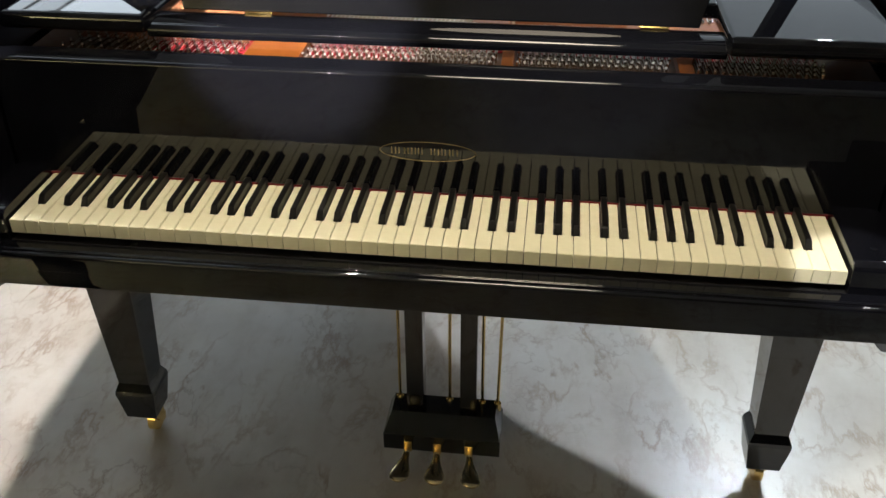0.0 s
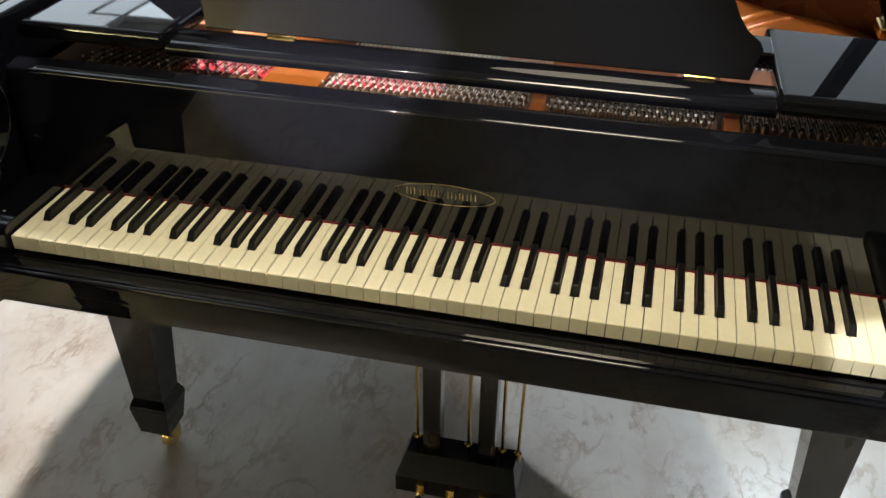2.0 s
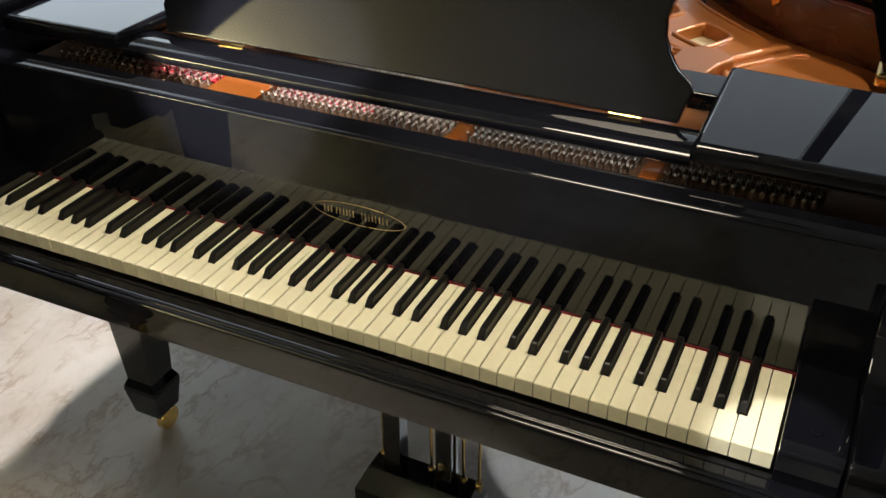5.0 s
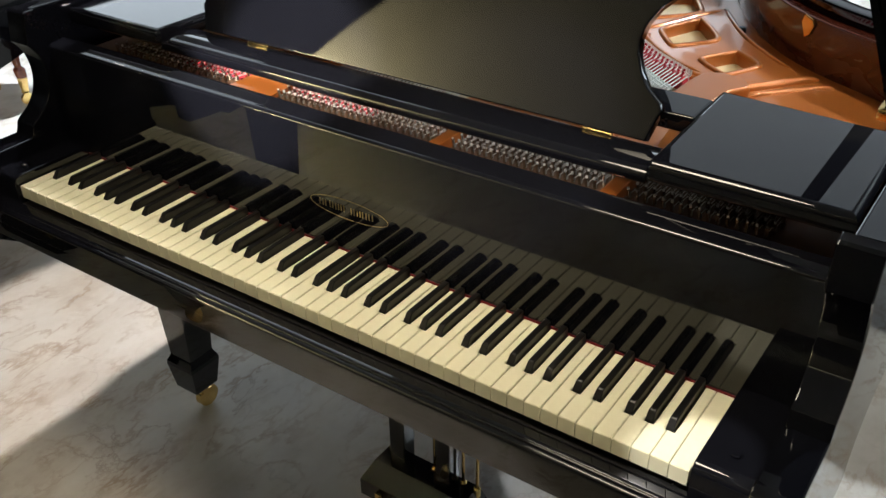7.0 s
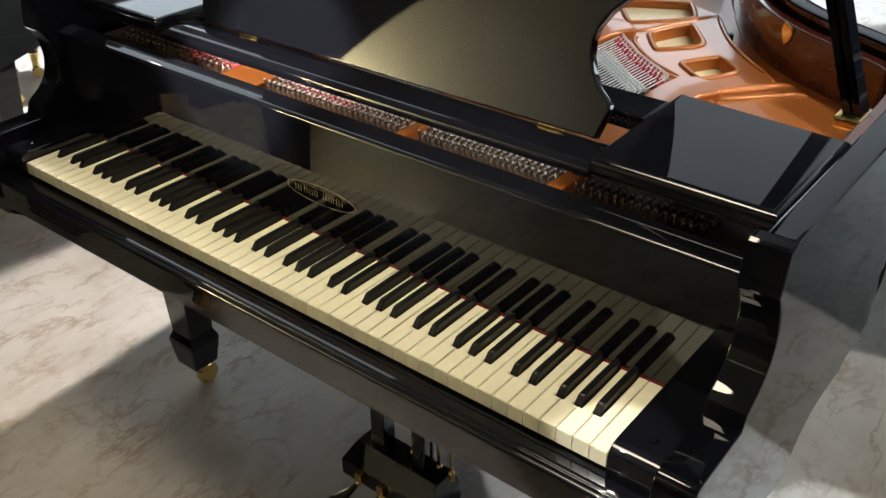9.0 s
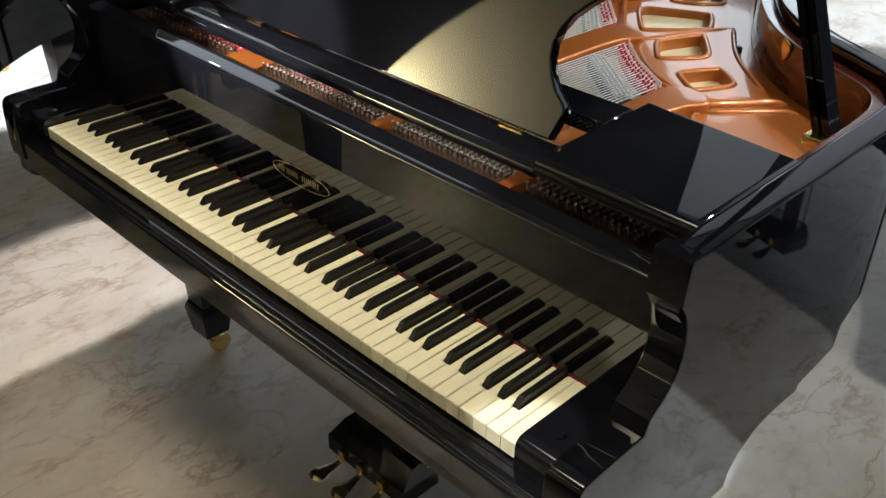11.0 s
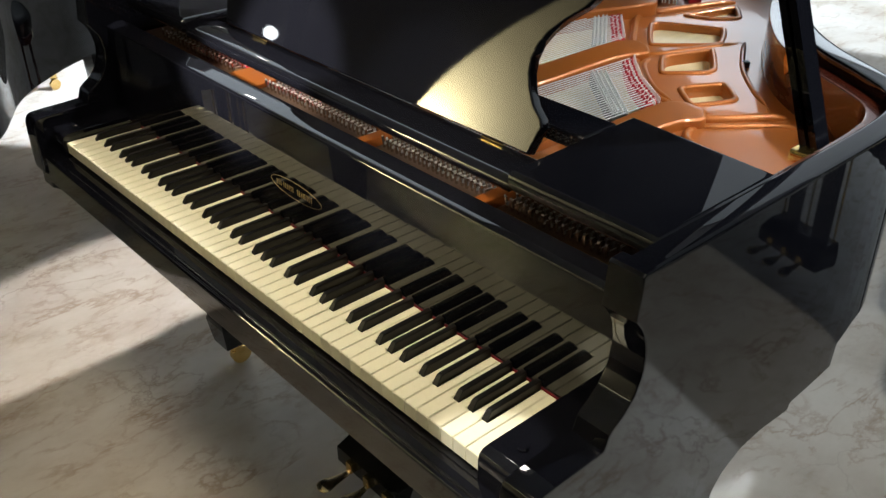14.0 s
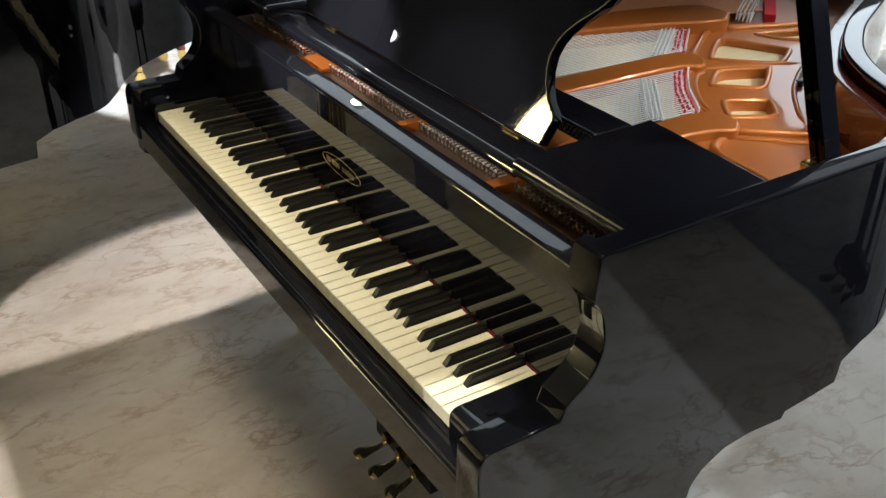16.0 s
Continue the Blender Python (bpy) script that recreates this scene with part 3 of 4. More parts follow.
    # music desk: leaning board with a waisted outline, on a rail between two side shelves
    # upper outline, out of view, made wide and tall to shade the keys
    half = [(0.404, 0.0), (0.412, 0.03), (0.416, 0.042), (0.411, 0.052), (0.392, 0.066), (0.378, 0.085), (0.369, 0.105), (0.3665, 0.125), (0.371, 0.145), (0.383, 0.165), (0.403, 0.185), (0.430, 0.207), (0.452, 0.232), (0.470, 0.265), (0.510, 0.295), (0.560, 0.330), (0.592, 0.370), (0.596, 0.405), (0.575, 0.436), (0.52, 0.450), (0.42, 0.453), (0.2, 0.458), (0.0, 0.460)]
    cxd = 0.002
    outline = [(cxd + x, h) for x, h in half] + [(cxd - x, h) for x, h in reversed(half[:-1])]
    bm = prism_bm(outline, 0.0, 0.019, "y", 0.003, 2)
    tilt = math.atan(0.36)
    for v in bm.verts:
        x, d, h = v.co
        v.co = (x, 0.281 + d * math.cos(tilt) + h * math.sin(tilt), 0.968 + h * math.cos(tilt) - d * math.sin(tilt) + 0.004)
    desk = part("music_desk", bm, "black", P, "glossy black waisted music desk, raised")
    for hx in (-0.256, 0.317):
        side = 0.044 if hx < 0 else -0.044
        part("desk_hinge", box_bm(min(hx, hx - side), 0.2775, 0.9665, max(hx, hx - side), 0.2825, 0.9725, 0.001, 1), "brass", desk, "small brass hinge")
    rail = [(0.214, 0.950), (0.211, 0.956), (0.2115, 0.962), (0.214, 0.9652), (0.219, 0.9682), (0.226, 0.9704), (0.236, 0.9718), (0.248, 0.9720), (0.262, 0.9708), (0.276, 0.9686), (0.288, 0.9656), (0.293, 0.9635), (0.293, 0.953), (0.288, 0.950)]
    part("desk_rail", prism_bm(rail, -0.437, 0.441, "x", 0.002, 1), "black", P, "glossy black music desk rail")
    for sgn, inner_x, outer_x in ((1, 0.439, XR - 0.0465), (-1, -0.435, XL + 0.0465)):
        pts = [(inner_x + sgn * 0.006, 0.206), (outer_x, 0.206), (outer_x, 0.458), (inner_x - sgn * 0.004, 0.474), (inner_x - sgn * 0.004, 0.455), (inner_x, 0.24), (inner_x, 0.214)]
        bm = prism_bm(pts if sgn > 0 else list(reversed(pts)), 0.955, 0.985, "z", 0.011, 5)
        part("desk_shelf", bm, "black", P, "glossy black flat side shelf")
    part("desk_back_rail", box_bm(-0.437, 0.357, 0.960, 0.441, 0.431, 0.985, 0.004, 3), "black", P, "glossy black rear rail of the music desk frame")
    if not full:
        return P

    # iron plate
    inner_now = rim_plan(RIM_IN + 0.022)
    wall = [p for p in inner_now if p[1] > 0.44]
    right = [p for p in wall if p[0] > 0.25]
    rest = [p for p in wall if p[0] <= 0.25 and p[1] > 1.44]
    hitch = [(-0.60, 1.42), (-0.42, 1.40), (-0.22, 1.30), (-0.11, 1.13), (-0.055, 1.05), (0.03, 0.955), (0.085, 0.915), (0.15, 0.842), (0.21, 0.785), (0.30, 0.722), (0.312, 0.66), (0.312, 0.44)]
    hitch_line = smooth_curve([(x, y, 0) for x, y in hitch[:-2]], 4)
    outline = [(0.66, 0.44)] + right + rest + [(p[0], p[1]) for p in hitch_line] + [(0.312, 0.66), (0.312, 0.44)]

    def rounded(q, r=0.22, n=4):
        out = []
        for k in range(len(q)):
            a, p, c = Vector(q[k - 1]), Vector(q[k]), Vector(q[(k + 1) % len(q)])
            u, w = p + (a - p) * r, p + (c - p) * r
            for m in range(n + 1):
                t = m / n
                v = u * (1 - t) ** 2 + p * 2 * t * (1 - t) + w * t * t
                out.append((v.x, v.y))
        return out
    holes = [rounded(h) for h in ([(-0.007, 1.10), (0.132, 1.177), (0.184, 1.083), (0.087, 0.974)], [(0.157, 0.924), (0.201, 1.031), (0.279, 0.924), (0.214, 0.844)], [(0.28, 0.81), (0.325, 0.887), (0.388, 0.834), (0.347, 0.755)],
                                  [(0.010, 1.190), (0.055, 1.335), (0.112, 1.262), (0.068, 1.212)])]
    plate = part("iron_plate", sheet_mesh(outline, holes, 0.866, 0.886, 0.005), "plate", P, "bronze-painted cast iron plate with cut-outs")
    # struts, raised web, lips and ridges of the plate
    for pts, z in (([(0.050, 0.36), (0.104, 0.36), (0.107, 0.80), (0.116, 0.868), (0.136, 0.902), (0.112, 0.926), (0.080, 0.935), (0.060, 0.910), (0.051, 0.86)], 0.905), ([(0.316, 0.36), (0.372, 0.36), (0.374, 0.62), (0.384, 0.675), (0.404, 0.706), (0.384, 0.732), (0.348, 0.738), (0.324, 0.718), (0.317, 0.66)], 0.905),
                   ([(-0.34, 0.36), (-0.285, 0.36), (-0.090, 1.02), (-0.058, 1.090), (-0.040, 1.150), (-0.07, 1.19), (-0.14, 1.185), (-0.165, 1.14), (-0.185, 1.08)], 0.916)):
        part("plate_strut", sheet_mesh(rounded(pts, 0.22), [], 0.868, z, 0.007), "plate", plate)
    web = smooth_curve([(x, y, 0) for x, y in ((0.140, 0.905), (0.160, 0.852), (0.205, 0.805), (0.265, 0.762), (0.325, 0.742), (0.385, 0.750), (0.420, 0.785), (0.448, 0.832), (0.385, 0.885), (0.310, 0.965), (0.255, 1.045), (0.218, 1.108), (0.188, 1.065), (0.150, 0.975))], 4, True)
    part("plate_web", sheet_mesh([(p[0], p[1]) for p in web], holes[1:3], 0.868, 0.893, 0.006), "plate", plate)

    def ridge(pts, width, height, z, closed=False, taper=True):
        """A rounded moulding along a line on the plate."""
        cv = smooth_curve([(x, y, z) for x, y in pts], 5, closed)
        loops = []
        n = len(cv)
        for k, p in enumerate(cv):
            a, c = (Vector(cv[k - 1]), Vector(cv[(k + 1) % n])) if closed else (Vector(cv[max(k - 1, 0)]), Vector(cv[min(k + 1, n - 1)]))
            d = (c - a).normalized()
            nrm = Vector((-d.y, d.x, 0))
            f = 1.0 if closed or not taper else min(1.0, 0.2 + 6 * min(k, n - 1 - k) / (n - 1))
            loops.append([Vector(p) + nrm * width * f * math.cos(m * math.pi / 6) + Vector((0, 0, height * f * math.sin(m * math.pi / 6) if m <= 6 else -0.004)) for m in range(12)])
        if closed:
            loops.append(loops[0])
        return loft_bm(loops, caps=not closed)
    for k, h in enumerate(holes):
        part("plate_lip", ridge(h[::2], 0.0065, 0.0055, 0.892 if k in (1, 2) else 0.885, True), "plate", plate)
    for pts, w, h, z in (([(0.105, 0.915), (0.136, 0.925), (0.165, 0.995), (0.190, 1.055), (0.222, 1.112)], 0.010, 0.011, 0.886), ([(0.350, 0.735), (0.385, 0.728), (0.420, 0.765), (0.450, 0.805), (0.485, 0.842)], 0.010, 0.011, 0.886),
                         ([(-0.09, 1.175), (-0.045, 1.165), (-0.015, 1.235), (0.01, 1.30), (0.035, 1.36)], 0.010, 0.011, 0.886),
                         ([(0.128, 0.90), (0.133, 0.868), (0.180, 0.812), (0.250, 0.755), (0.305, 0.727), (0.345, 0.722)], 0.008, 0.010, 0.884), ([(0.150, 0.90), (0.157, 0.868), (0.200, 0.820), (0.262, 0.772), (0.318, 0.748)], 0.006, 0.006, 0.890),
                         ([(-0.066, 1.17), (-0.045, 1.10), (0.01, 1.02), (0.06, 0.955), (0.10, 0.935)], 0.008, 0.010, 0.884),
                         ([(0.215, 1.122), (0.258, 1.048), (0.312, 0.968), (0.388, 0.888), (0.440, 0.846)], 0.006, 0.007, 0.890),
                         ([(0.400, 0.700), (0.405, 0.665), (0.430, 0.638), (0.480, 0.626), (0.570, 0.628)], 0.008, 0.009, 0.884), ([(0.400, 0.700), (0.440, 0.745), (0.490, 0.80), (0.520, 0.815)], 0.007, 0.008, 0.884)):
        part("plate_ridge", ridge(pts, w, h, z), "plate", plate)
    for x, y in ((0.290, 1.009),):
        part("plate_bolt", loft_bm([ring(x, y, z, r, n=12) for z, r in ((0.884, 0.0085), (0.895, 0.0085), (0.8975, 0.006))]), "black_satin", plate, "dark plate bolt")
    capo = [(0.388, 0.872), (0.388, 0.900), (0.394, 0.908), (0.404, 0.911), (0.448, 0.922), (0.456, 0.921), (0.460, 0.914), (0.460, 0.872)]
    for x0, x1 in ((0.121, 0.310), (0.377, 0.655)):
        bar = part("capo_bar", prism_bm(capo, x0, x1, "x", 0.002, 2), "plate", plate)
        n = int((x1 - x0) / 0.0125)
        for k in range(n):
            x = x0 + 0.008 + (x1 - x0 - 0.016) * k / (n - 1)
            part("stud", loft_bm([ring(x, 0.449, z, r, n=8) for z, r in ((0.9205, 0.0032), (0.9245, 0.0032), (0.9262, 0.0020))]), "chrome", bar)
    # soundboard below
    sb = [p for p in rim_plan(RIM_IN + 0.015) if p[1] > 0.42]
    part("soundboard", prism_bm(sb, 0.860, 0.873, "z"), "spruce", P, "golden spruce soundboard")
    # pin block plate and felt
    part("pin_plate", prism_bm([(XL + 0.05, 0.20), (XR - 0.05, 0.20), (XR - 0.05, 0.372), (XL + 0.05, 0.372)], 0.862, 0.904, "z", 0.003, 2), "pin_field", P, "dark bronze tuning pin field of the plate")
    for x0, x1, y0, y1 in ((-0.46, -0.304, 0.268, 0.340), (-0.198, -0.03, 0.268, 0.340), (-0.03, 0.108, 0.318, 0.345), (0.132, 0.372, 0.318, 0.345), (0.405, 0.60, 0.318, 0.345)):
        part("string_felt", box_bm(x0, y0, 0.9045, x1, y1, 0.908, 0.001, 1), "felt", P, "red string felt")
    part("plate_strut", box_bm(-0.301, 0.215, 0.9045, -0.209, 0.372, 0.914, 0.003, 2), "plate", plate)
    part("plate_strut", box_bm(0.110, 0.20, 0.9045, 0.130, 0.372, 0.922, 0.003, 2), "plate", plate)
    part("plate_strut", box_bm(0.378, 0.20, 0.9045, 0.402, 0.372, 0.922, 0.003, 2), "plate", plate)

    def stuff(name, bm, material, label):
        ob = part(name, bm, material, P, label)
        ob["kind"] = "stuff"
        return ob

    def quick(items, n):
        """Many small rods in one mesh: start, end, radius."""
        verts, faces = [], []
        for p, q, r in items:
            p, q = Vector(p), Vector(q)
            d = (q - p).normalized()
            u = d.orthogonal().normalized()
            w = d.cross(u)
            b0 = len(verts)
            for e in (p, q):
                verts.extend([e + (u * math.cos(k * 2 * math.pi / n) + w * math.sin(k * 2 * math.pi / n)) * r for k in range(n)])
            for k in range(n):
                faces.append((b0 + k, b0 + (k + 1) % n, b0 + n + (k + 1) % n, b0 + n + k))
            faces.append(tuple(b0 + n + k for k in range(n)))
        me = bpy.data.meshes.new("quick")
        me.from_pydata([tuple(v) for v in verts], [], faces)
        bm = bmesh.new()
        bm.from_mesh(me)
        bpy.data.meshes.remove(me)
        return bm
    rnd = random.Random(4)
    pins, tops, wires, coils = [], [], [], []
    for x0, x1, n in ((-0.595, -0.305, 18), (-0.200, 0.104, 26), (0.136, 0.370, 22), (0.408, 0.600, 16)):
        for k in range(n):
            for row in range(4):
                x = x0 + (x1 - x0) * (k + (row % 3) / 3) / n
                y = 0.242 + row * 0.019 + rnd.uniform(-0.001, 0.001)
                pins.append(((x, y, 0.903), (x + rnd.uniform(-0.001, 0.001), y - 0.003, 0.922 + rnd.uniform(-0.0015, 0.0015)), 0.0024))
                tops.append(((x, y - 0.003, 0.9215), (x, y - 0.0032, 0.9245), 0.0019))
                coils.append(((x, y, 0.909), (x, y, 0.9135), 0.0031))
                wires.append(((x, y, 0.912), (x, 0.372, 0.906), 0.0006))
    stuff("tuning_pin_field", quick(pins, 8), "chrome", "rows of shiny nickel tuning pins")
    stuff("pin_top_field", quick(tops, 6), "pin_top_glint", "squared tops of the tuning pins, coloured pale for their sparkle")
    stuff("pin_coil_field", quick(coils, 8), "coil", "wire coils wound on the tuning pins")

    def hitch_y(x):
        for (ax, ay), (bx, by) in zip(hitch, hitch[1:]):
            if ax <= x <= bx and bx > ax:
                return ay + (by - ay) * (x - ax) / (bx - ax)
        return 0.72
    for x0, x1, n in ((-0.20, 0.040, 32), (0.130, 0.302, 24), (0.400, 0.60, 24)):
        for k in range(n):
            x = x0 + (x1 - x0) * k / (n - 1)
            y1 = hitch_y(x) - 0.004 if x < 0.31 else 0.60
            wires.append(((x - 0.012, 0.372, 0.906), (x, y1, 0.8985 if x < 0.31 else 0.890), 0.0011))
    stuff("string_field", quick(wires, 4), "steel", "thin steel piano strings")
    bass = []
    for k in range(58):
        f = k / 57
        x = -0.60 + 0.24 * f
        bass.append(((x, 0.372, 0.910), (-0.40 + 0.34 * f, 1.44 - 0.14 * f, 0.906), 0.0023))
        bass.append(((-0.595 + 0.29 * f, 0.30, 0.912), (x, 0.372, 0.910), 0.0014))
    stuff("bass_string_field", quick(bass, 6), "copper", "copper-wound bass strings")
    bp = []
    for k in range(22):
        for e in (0.0, 0.006, 0.014, 0.022, 0.028):
            x, y = -0.155 + 0.085 * (k + e * 20) / 22 + e, 1.345 - 0.125 * (k + e * 20) / 22 + e * 0.6
            bp.append(((x, y, 0.890), (x + rnd.uniform(-0.001, 0.001), y, 0.9105), 0.0015))
    stuff("bass_bridge_pin_rail", quick(bp, 6), "steel", "small pale pins of the bass bridge")
    part("hitch_felt", prism_bm([(-0.150, 1.405), (-0.028, 1.268), (-0.006, 1.282), (-0.128, 1.420)], 0.880, 0.9105, "z"), "felt_hitch", P, "red felt woven between the bass strings")
    # bridges with their pins
    for a, c, n in (((0.138, 0.752), (0.294, 0.626), 34), ((-0.200, 1.16), (0.038, 0.872), 44)):
        va, vc = Vector((*a, 0)), Vector((*c, 0))
        d = (vc - va).normalized()
        nrm = Vector((-d.y, d.x, 0)) * 0.016
        part("bridge", loft_bm([[p - nrm + Vector((0, 0, 0.836)), p + nrm + Vector((0, 0, 0.836)), p + nrm * 0.9 + Vector((0, 0, 0.8975)), p - nrm * 0.9 + Vector((0, 0, 0.8975))] for p in (va, vc)]), "grey_felt", P, "dark bridge under the strings")
        bp = []
        for k in range(n):
            for e in (-0.75, -0.25, 0.3, 0.8):
                p = va + (vc - va) * (k + 0.5 + 0.3 * e) / n + nrm * e
                bp.append(((p.x, p.y, 0.886), (p.x + rnd.uniform(-0.001, 0.001), p.y + 0.001, 0.9035), 0.0017))
        stuff("bridge_pin_rail", quick(bp, 6), "steel", "small shiny bridge pins")
    # red hitch felt with pins along the edge of the plate
    felt_pins = []
    for x0, x1 in ((0.128, 0.302), (-0.205, 0.038)):
        n = 12
        up, lo = [], []
        for k in range(n + 1):
            x = x0 + (x1 - x0) * k / n
            y = hitch_y(x)
            up.append((x, y + 0.005))
            lo.append((x, y - 0.028))
        part("hitch_felt", prism_bm(lo + list(reversed(up)), 0.870, 0.8938, "z"), "felt_hitch", P, "red woven hitch felt")
        for k in range(30):
            x = x0 + (x1 - x0) * (k + 0.5) / 30
            felt_pins.append(((x, hitch_y(x) + 0.002, 0.886), (x, hitch_y(x) + 0.006, 0.902), 0.0021))
            felt_pins.append(((x + 0.002, hitch_y(x) - 0.012, 0.886), (x + 0.002, hitch_y(x) - 0.010, 0.900), 0.0018))
    stuff("hitch_pin_rail", quick(felt_pins, 6), "steel", "small shiny hitch pins")
    sleeves = []
    for x0, x1, n in ((0.133, 0.296, 15), (-0.20, 0.030, 17)):
        for k in range(n):
            for row in range(3):
                x = x0 + (x1 - x0) * (k + 0.2 + 0.3 * row) / n
                y = hitch_y(x) - 0.002 - 0.012 * row - rnd.uniform(0, 0.003)
                sleeves.append(((x, y - 0.004, 0.8965), (x, y, 0.9020), 0.0024))
    stuff("hitch_sleeve_field", quick(sleeves, 7), "felt", "red sleeves on the string ends")
    # brass lid catch and paper label on the inner rim
    part("rim_catch", prism_bm([(0.0, 0.0), (0.024, 0.004), (0.030, -0.010), (0.016, -0.034), (0.004, -0.026), (-0.004, -0.010)], 0, 0.004, "y", 0.001, 1), "brass", P, "small brass lid catch").matrix_local = pose(0.448, 0.888, 0.972, 0, 0, 140)
    part("paper_label", box_bm(-0.012, 0, -0.022, 0.012, 0.0012, 0.022), "paper", P, "small pale paper label", False).matrix_local = pose(0.631, 0.792, 0.945, 0, 0, 140)
    return P


piano = build_piano((0, 0, 0))
tagged(piano, "glossy black grand piano with open lid and ivory keys", "piano", "showroom pianos")
neighbour = copy_thing(piano, pose(-1.54, -0.885, 0))
for child in [c for c in neighbour.children_recursive if c.name.startswith(("music_desk", "desk_hinge"))]:
    bpy.data.objects.remove(child)
tagged(neighbour, "glossy black grand piano standing close alongside, lid open", "piano", "showroom pianos")
neighbour = copy_thing(piano, pose(1.46, 1.52, 0, 0, 0, 16))
tagged(neighbour, "glossy black grand piano behind the curved side, lid open", "piano", "showroom pianos")

# ---------------------------------------------------------------- floor lamp
lamp = empty("floor_lamp", -3.05, -1.65, 0)
part("base", loft_bm([ring(0, 0, z, r, n=32) for z, r in ((0.0, 0.13), (0.012, 0.13), (0.02, 0.12), (0.026, 0.02))]), "black_satin", lamp)
part("pole", loft_bm([ring(0, 0, z, 0.011, n=12) for z in (0.02, 1.205)]), "brass", lamp, "slim brass pole")
part("globe", loft_bm([ring(0, 0, 1.24 - 0.038 * math.cos(a * math.pi / 12), 0.004 + 0.036 * math.sin(a * math.pi / 12), n=24) for a in range(13)]), "globe", lamp, "glowing white glass globe")
tagged(lamp, "slim brass floor lamp with a lit white globe", "floor lamp")

# ---------------------------------------------------------------- stools in the dim corner


def build_stool():
    S = empty("piano_stool")
    seat = part("seat", loft_bm([ring(0, 0, z, r, n=32) for z, r in ((0.455, 0.150), (0.462, 0.165), (0.49, 0.170), (0.51, 0.165), (0.522, 0.145), (0.527, 0.10))]), "black_satin", S, "padded black seat")
    part("seat_rim", loft_bm([ring(0, 0, z, r, n=32) for z, r in ((0.425, 0.148), (0.43, 0.156), (0.450, 0.156), (0.456, 0.150))]), "rosewood", seat, "reddish brown wooden rim")
    for sx, sy in ((1, 1), (1, -1), (-1, 1), (-1, -1)):
        a = Vector((0.085 * sx, 0.085 * sy, 0.43))
        c = Vector((0.110 * sx, 0.110 * sy, 0.115))
        loops = []
        for f, r in ((0.0, 0.020), (0.15, 0.020), (0.18, 0.014), (0.24, 0.022), (0.32, 0.016), (0.7, 0.021), (0.86, 0.013), (0.90, 0.024), (1.0, 0.021)):
            p = a.lerp(c, f)
            loops.append(ring(p.x, p.y, p.z, r, n=14))
        leg = part("leg", loft_bm(loops), "rosewood", S, "turned reddish brown wooden leg")
        part("ferrule", loft_bm([ring(c.x, c.y, z, r, n=14) for z, r in ((0.116, 0.019), (0.105, 0.0205), (0.06, 0.014), (0.052, 0.017))]), "brass", leg, "tapered brass ferrule")
        part("caster", loft_bm([[(c.x + 0.006 * k, c.y + 0.024 * math.cos(i * math.pi / 8), 0.024 + 0.024 * math.sin(i * math.pi / 8)) for i in range(16)] for k in (-1, 1)]), "brass", leg, "small brass caster")
    part("stretcher", rod_bm((-0.1, -0.1, 0.2), (0.1, 0.1, 0.2), 0.009), "rosewood", S)
    part("stretcher", rod_bm((-0.1, 0.1, 0.2), (0.1, -0.1, 0.2), 0.009), "rosewood", S)
    return S


stool = build_stool()
stool.matrix_world = pose(-2.99, 0.61, 0, 0, 0, 8)
tagged(stool, "round padded piano stool with reddish brown legs, casters", "stool", "piano stools")
# added stool: one leg stands where a red-brown piano leg belongs
second = copy_thing(stool, pose(-2.71, 1.09, 0, 0, 0, 0))
tagged(second, "round padded stool added in place of a wooden piano leg", "stool", "piano stools")

third = copy_thing(stool, pose(-1.33, 1.43, 0, 0, 0, 4))
tagged(third, "round padded piano stool in the dim gap behind the tail", "stool", "piano stools")

# ---------------------------------------------------------------- light fittings, added out of view


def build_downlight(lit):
    """A spotlight body added at a ceiling lamp; lit: its lens shows, otherwise it sits deep behind a dark baffle."""
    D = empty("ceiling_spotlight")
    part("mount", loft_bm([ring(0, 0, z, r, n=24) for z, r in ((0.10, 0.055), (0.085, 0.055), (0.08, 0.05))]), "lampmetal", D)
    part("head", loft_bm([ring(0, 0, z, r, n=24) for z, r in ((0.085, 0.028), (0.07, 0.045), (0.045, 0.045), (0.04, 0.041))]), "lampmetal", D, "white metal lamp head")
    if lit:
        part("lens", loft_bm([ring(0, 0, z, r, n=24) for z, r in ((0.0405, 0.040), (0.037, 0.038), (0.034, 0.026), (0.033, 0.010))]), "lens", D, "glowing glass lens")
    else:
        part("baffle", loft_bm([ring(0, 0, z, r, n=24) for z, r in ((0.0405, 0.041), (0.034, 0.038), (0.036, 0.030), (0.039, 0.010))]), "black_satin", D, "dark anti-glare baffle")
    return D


# unseen bodies added at every ceiling lamp, the fill lamps included
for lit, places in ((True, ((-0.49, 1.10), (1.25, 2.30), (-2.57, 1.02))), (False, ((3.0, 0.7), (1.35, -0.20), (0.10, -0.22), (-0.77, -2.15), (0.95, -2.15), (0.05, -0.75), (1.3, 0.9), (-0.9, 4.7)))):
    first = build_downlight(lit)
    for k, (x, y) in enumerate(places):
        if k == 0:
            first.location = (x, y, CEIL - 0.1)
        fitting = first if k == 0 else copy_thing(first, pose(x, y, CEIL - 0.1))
        tagged(fitting, "small white metal spotlight body added unseen at a ceiling lamp", "spotlight", "ceiling spotlights")


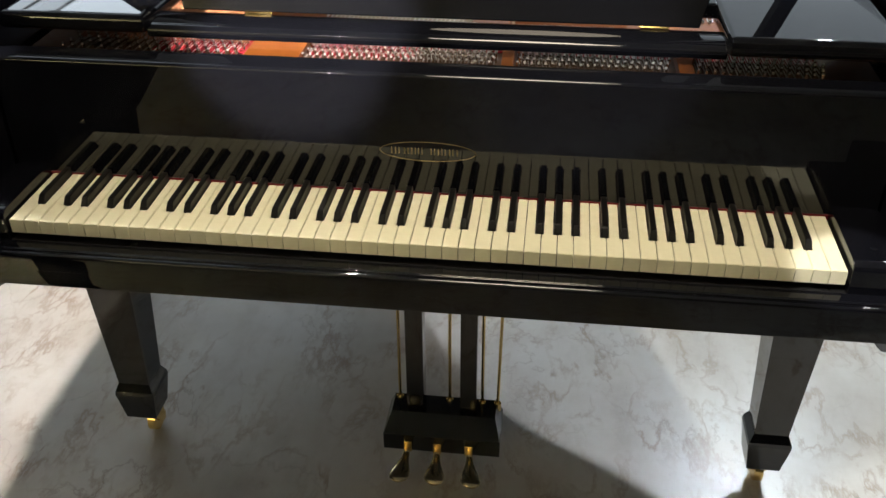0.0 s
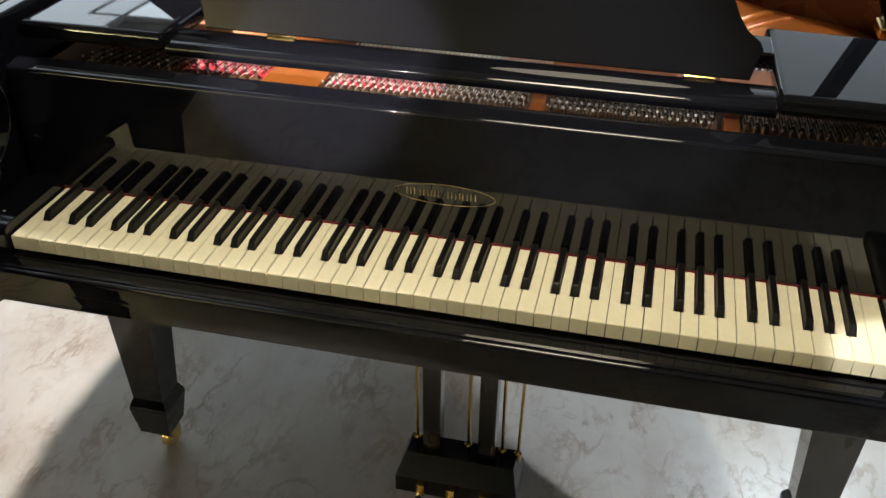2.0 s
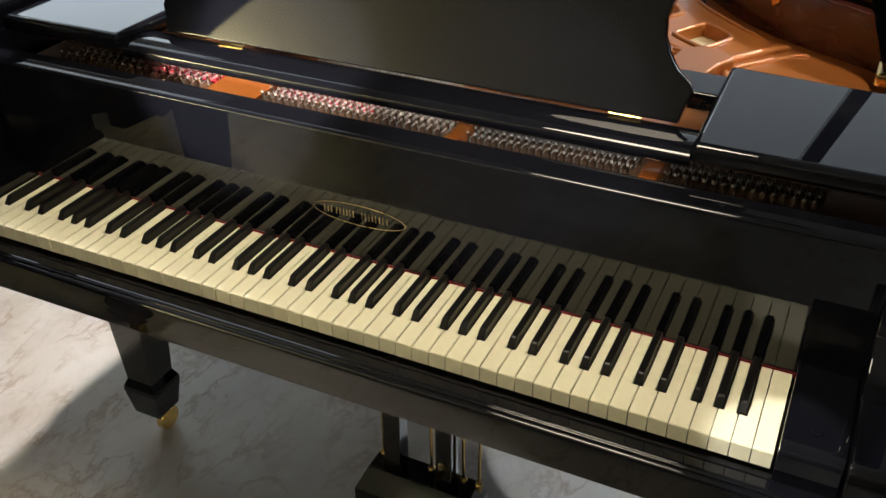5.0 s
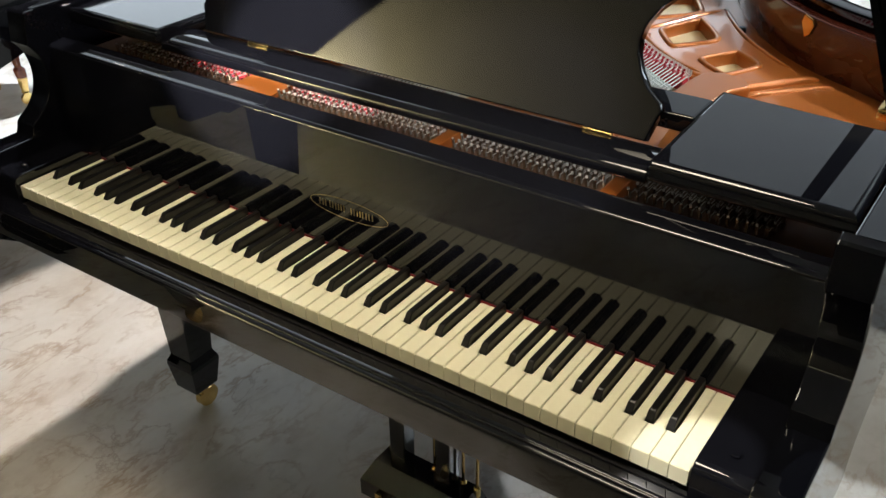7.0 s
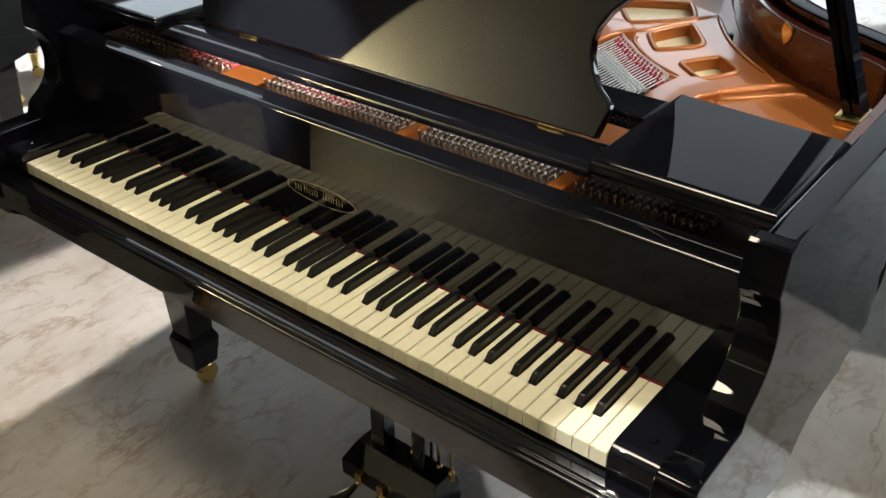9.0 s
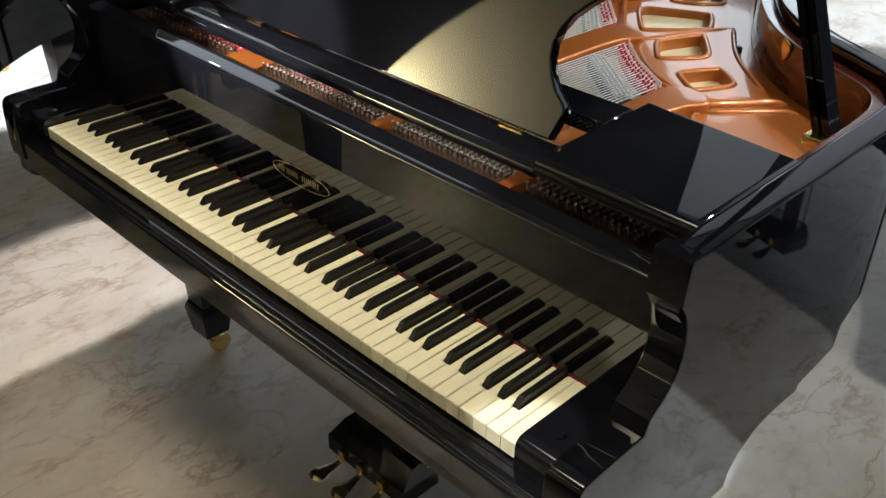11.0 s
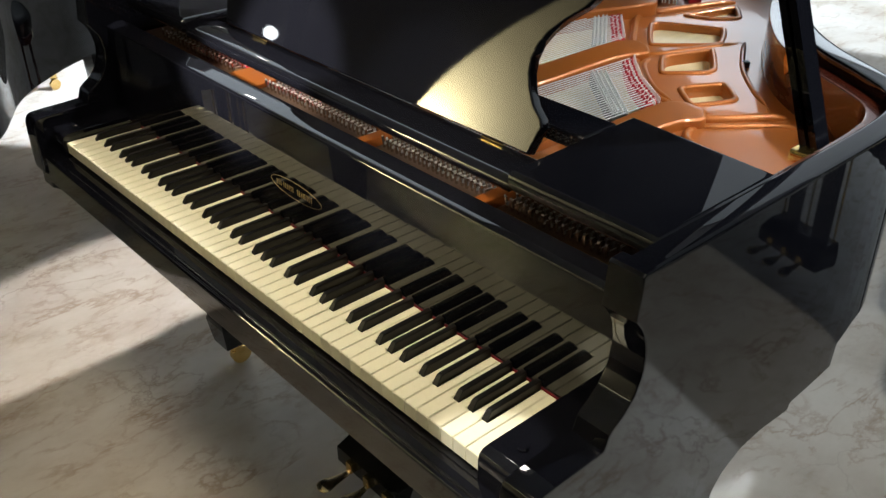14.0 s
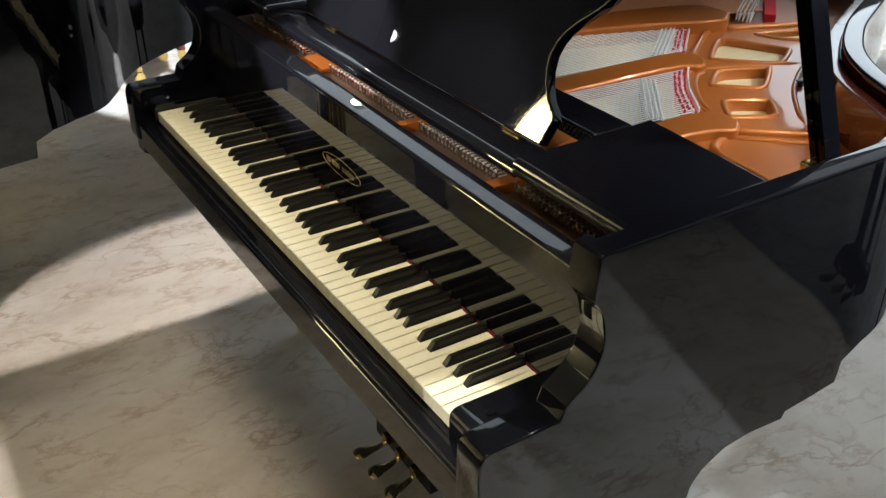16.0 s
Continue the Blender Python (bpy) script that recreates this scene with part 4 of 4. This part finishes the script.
def build_panel(x, y, sx, sy):
    """A slim frame added round an area lamp on the ceiling, out of view."""
    F = empty("ceiling_light_panel", x, y, CEIL)
    for name, bx in (("frame_side", (-sx / 2 - 0.03, -sy / 2 - 0.03, -0.035, sx / 2 + 0.03, -sy / 2, -0.001)), ("frame_side", (-sx / 2 - 0.03, sy / 2, -0.035, sx / 2 + 0.03, sy / 2 + 0.03, -0.001)),
                     ("frame_end", (-sx / 2 - 0.03, -sy / 2, -0.035, -sx / 2, sy / 2, -0.001)), ("frame_end", (sx / 2, -sy / 2, -0.035, sx / 2 + 0.03, sy / 2, -0.001))):
        part(name, box_bm(*bx, 0.002, 1), "lampmetal", F)
    return F


for x, y, sx, sy in ((1.0, 4.5, 4.4, 3.8), (-3.9, 3.75, 2.0, 1.7), (-2.12, 5.0, 1.95, 2.0), (-2.0, 1.05, 2.2, 0.6)):
    tagged(build_panel(x, y, sx, sy), "slim white frame added round an unseen ceiling fill lamp", "light panel", "ceiling light panels")


def build_stand(height):
    """A spotlight body on a stand, added out of view; its lamp shines along its own y."""
    T = empty("stand_spotlight")
    part("base", loft_bm([ring(0, -0.1, z, r, n=28) for z, r in ((0.0, 0.16), (0.014, 0.16), (0.02, 0.15), (0.024, 0.02))]), "black_satin", T)
    part("pole", rod_bm((0, -0.1, 0.02), (0, -0.1, height - 0.05), 0.012, 12), "black_satin", T)
    part("head", loft_bm([[(r * math.cos(a * math.pi / 12), d, height + r * math.sin(a * math.pi / 12)) for a in range(24)] for d, r in ((-0.20, 0.03), (-0.17, 0.055), (-0.06, 0.06), (-0.03, 0.066))]), "black_satin", T, "black spotlight head")
    return T


washer = build_stand(1.1)
washer.matrix_world = pose(-2.6, -2.25, 0, 0, 0, -146)
tagged(washer, "black stand spotlight added out of view for the wall glow", "spotlight", "stand spotlights")

# ---------------------------------------------------------------- window added in the far wall, out of view
win = empty("window_1", 1.6, Y1, 0)
tagged(win, "wide pale metal window frame added unseen round the daylight fill", "window", kind="structure")
for bx in ((-2.58, -0.06, 0.22, 2.58, -0.002, 0.30), (-2.58, -0.06, 1.70, 2.58, -0.002, 1.78), (-2.58, -0.06, 0.30, -2.50, -0.002, 1.70), (2.50, -0.06, 0.30, 2.58, -0.002, 1.70)):
    part("window_frame", box_bm(*bx, 0.004, 1), "lampmetal", win)
